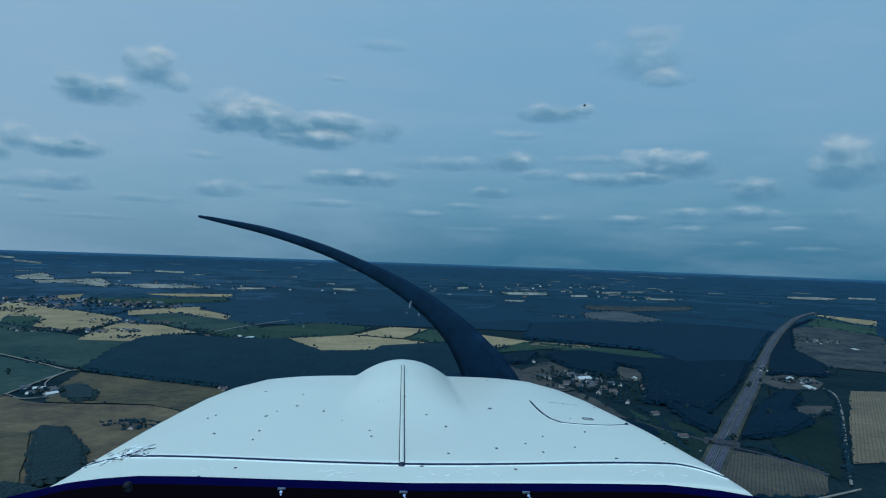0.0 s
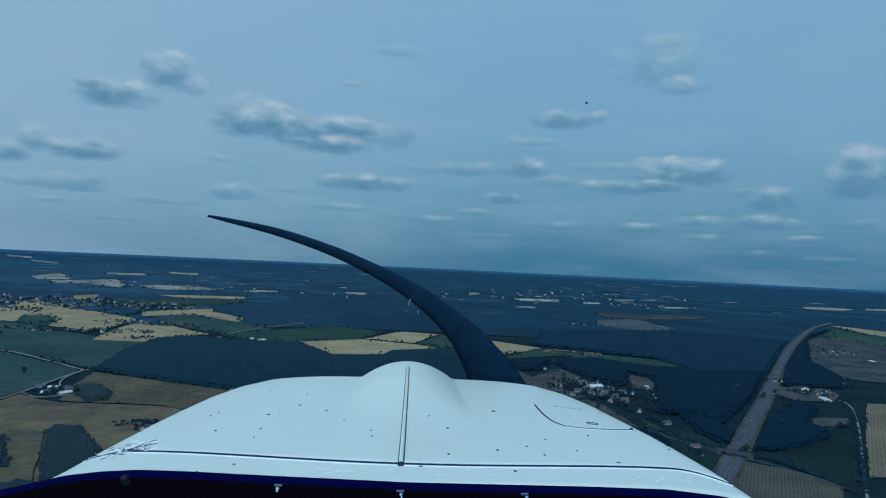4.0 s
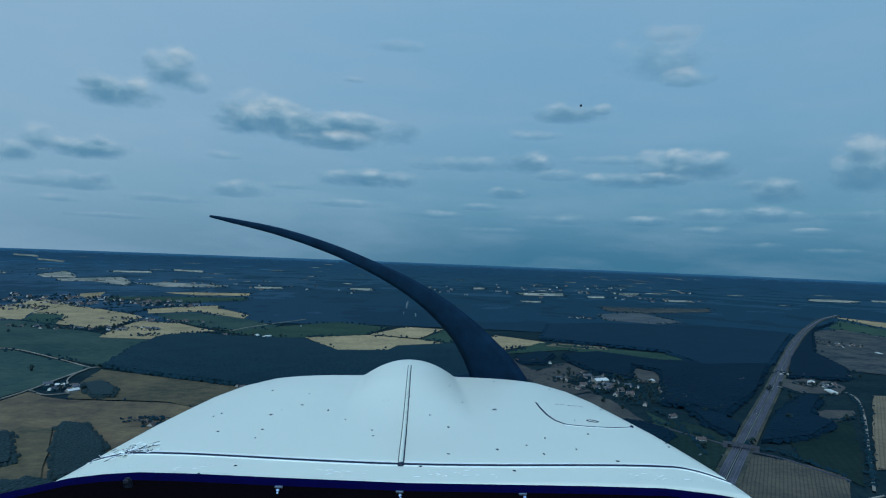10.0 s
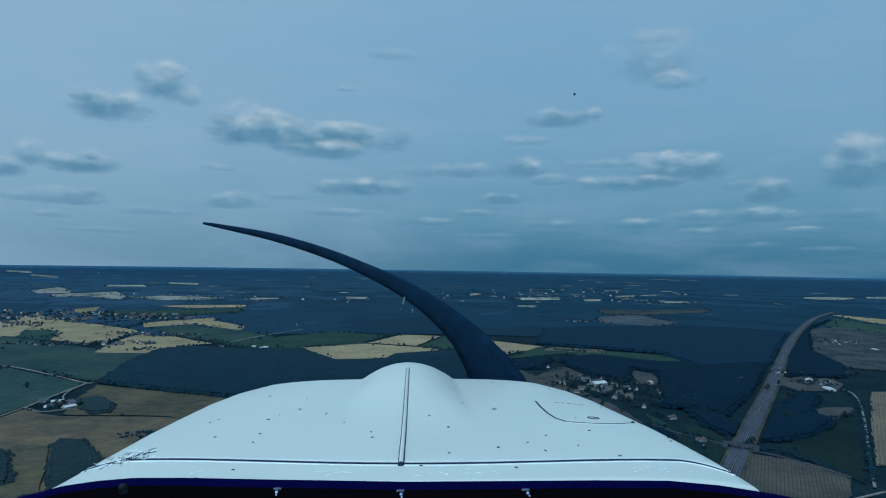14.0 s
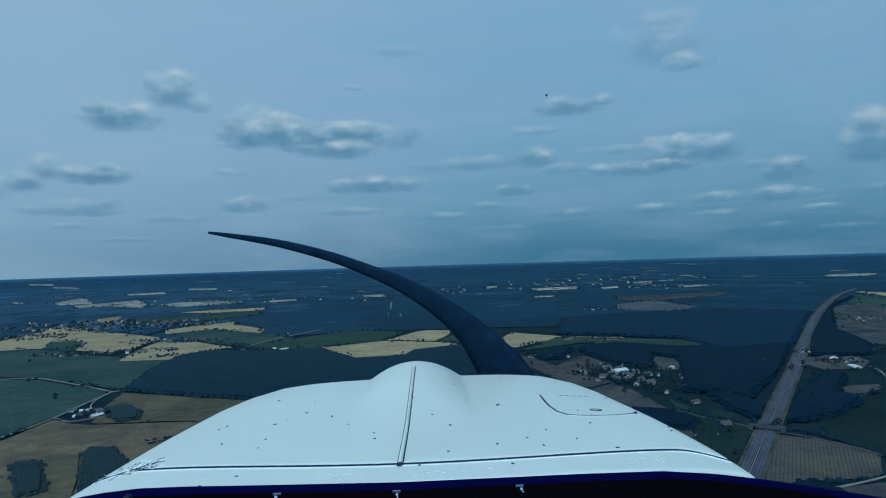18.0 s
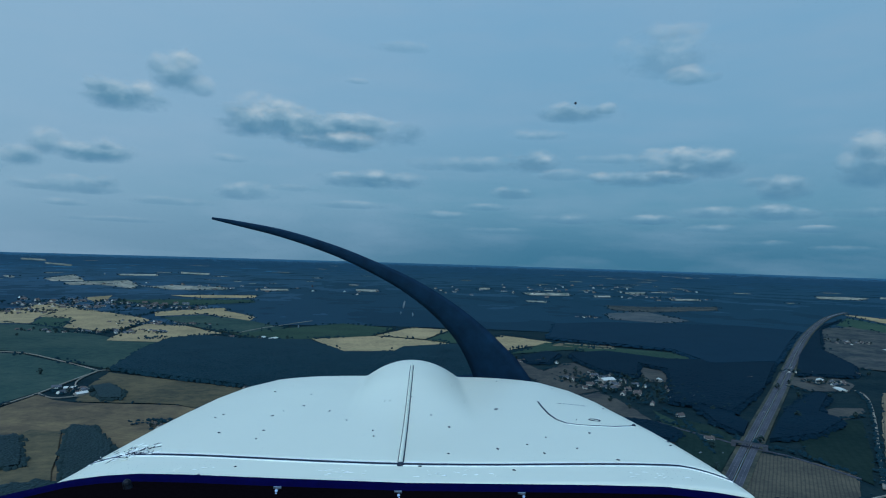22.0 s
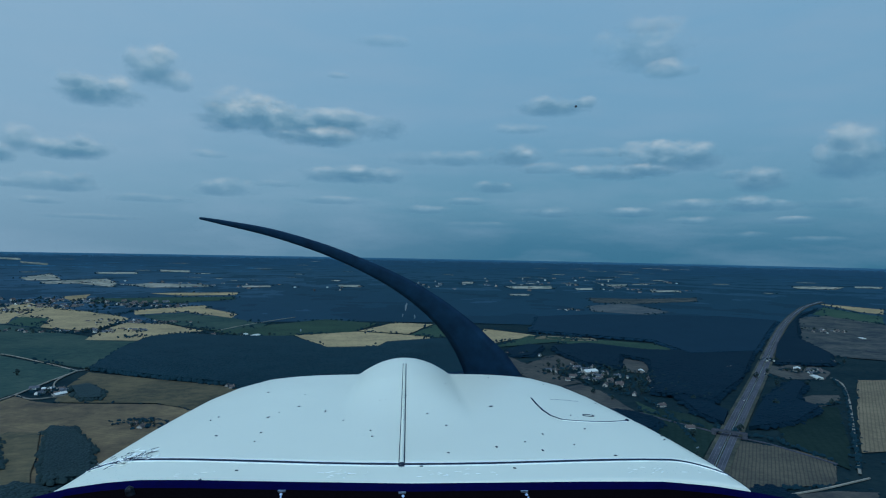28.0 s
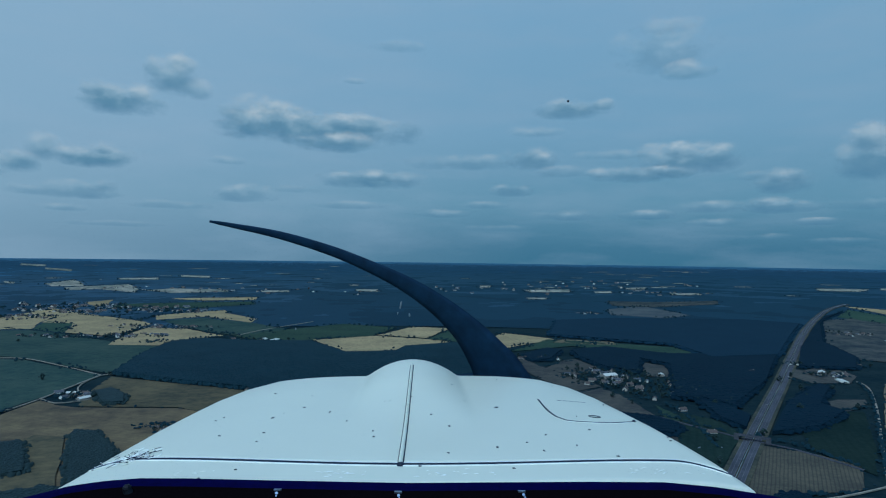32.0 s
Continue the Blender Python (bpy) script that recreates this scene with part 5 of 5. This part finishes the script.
part("knob", bm, plain("black_plastic", (0.004, 0.004, 0.005), 0.5, grain=0.01, spec=0.2), aircraft, "dark plastic knob on the coaming")

# the windscreen: a curved clear pane with specks of dirt and dried drops on it
def pane_paint():
    m, n, l, b = nodes_of("clear_acrylic")
    n.remove(b)
    tr, gl, mx = n.new("ShaderNodeBsdfTransparent"), n.new("ShaderNodeBsdfGlossy"), n.new("ShaderNodeMixShader")
    tr.inputs[0].default_value = (1, 1, 1, 1)
    gl.inputs["Roughness"].default_value = 0.05
    mx.inputs[0].default_value = 0.004
    l.new(tr.outputs[0], mx.inputs[1]), l.new(gl.outputs[0], mx.inputs[2])
    l.new(mx.outputs[0], n["Material Output"].inputs[0])
    return m


def pane_point(u, v):
    """u: the way across, v: height, both as slopes seen from the seat; the pane leans back and bows forward in the middle."""
    y = 0.93 - 0.16 * u * u - 0.25 * (v + 0.37)
    return Vector((u * y, y, v * y))


pane = new("windscreen_pane", grid_mesh("windscreen_pane", [[pane_point(-1.0 + i * 0.05, -0.372 + j * 0.06 + 0.01 * (i / 20 - 1)) for i in range(41)] for j in range(16)], pane_paint()))
pane.parent, pane.visible_shadow = aircraft, False
tagged(pane, "clear curved acrylic windscreen with dirt specks")
for name, mat, marks in (
        ("dirt_speck", BUG, ((0.2737, 0.2561, 1.5, 1.0), (-0.1516, -0.0545, 1.5, 1.0))),
        ("dried_drop", plain("dried_water_film", (0.17, 0.19, 0.17), 0.7, grain=0.002), ((-0.003, -0.0819, 1.4, 4.0), (0.0111, -0.0983, 1.1, 2.6), (-0.0082, -0.0958, 0.8, 2.4), (-0.173, -0.1206, 1.1, 1.6), (-0.4804, -0.0398, 0.9, 1.2), (0.4933, -0.3205, 2.4, 0.3), (0.5321, -0.3205, 1.2, 0.6)))):
    for u, v, size, tall in marks:
        c = pane_point(u, v)
        rnd = random.Random(int(u * 1000) + 77)
        bm = bmesh.new()
        q = bmesh.ops.create_icosphere(bm, subdivisions=2, radius=1.0, matrix=Matrix.Translation(c - Vector((0, 0.0006, 0))) @ Matrix.Rotation(rnd.uniform(-0.3, 0.3), 4, "Y") @ Matrix.Diagonal((size * 0.001, 0.0005, size * tall * 0.001, 1)))
        for w_ in q["verts"]:
            w_.co += Vector((rnd.uniform(-1, 1), 0, rnd.uniform(-1, 1))) * size * 0.00022
        part(name, bm, mat, pane)

# propeller, standing still: a blade each side of the hub, bent to fit the camera's view
propeller = new("propeller")
propeller.parent = aircraft
propeller.location = (0, 2.22, -0.60)
tagged(propeller, "two-bladed black propeller with tapering blades bent to fit the view")
bm = bmesh.new()
bmesh.ops.create_uvsphere(bm, u_segments=24, v_segments=14, radius=0.13, matrix=Matrix.Translation((0, 0.02, 0)) @ Matrix.Diagonal((1, 2.0, 1, 1)))
part("spinner", bm, PAINT, propeller, "white rounded spinner")
VIEW_CURVE = [(0.05, 0.02, 0.12), (0.15, 0.04, 0.18), (0.333, 0.051, 0.218), (0.316, 0.141, 0.186), (0.278, 0.206, 0.149), (0.201, 0.302, 0.107), (0.100, 0.391, 0.079), (-0.016, 0.467, 0.059), (-0.144, 0.530, 0.044), (-0.289, 0.589, 0.036), (-0.468, 0.643, 0.028), (-0.646, 0.679, 0.016), (-0.714, 0.691, 0.008)]
line = smooth_line(VIEW_CURVE, 0.02)             # across, up, width
for turn in (0, 180):
    rows_ = []
    for i, q in enumerate(line):
        d = (line[min(i + 1, len(line) - 1)] - line[max(i - 1, 0)]).to_2d().normalized()
        s = Vector((-d.y, d.x))
        f = i / (len(line) - 1)
        w = q.z / 2
        th = 0.022 * (1 - f) + 0.003
        tw = 0.35 * (1 - f) + 0.12
        rows_.append([(q.x + s.x * w * e, tw * w * e + th * g_, q.y + s.y * w * e) for e, g_ in ((1, 0), (0.6, 0.7), (0, 1), (-0.6, 0.6), (-1, 0), (-0.6, -0.4), (0, -0.5), (0.6, -0.4))])
    b = new("blade", grid_mesh("blade", rows_, BLADE, close=True))
    b.parent = propeller
    b.rotation_euler = (0, radians(turn), 0)
    tagged(b, "matt black propeller blade bent to fit the view")
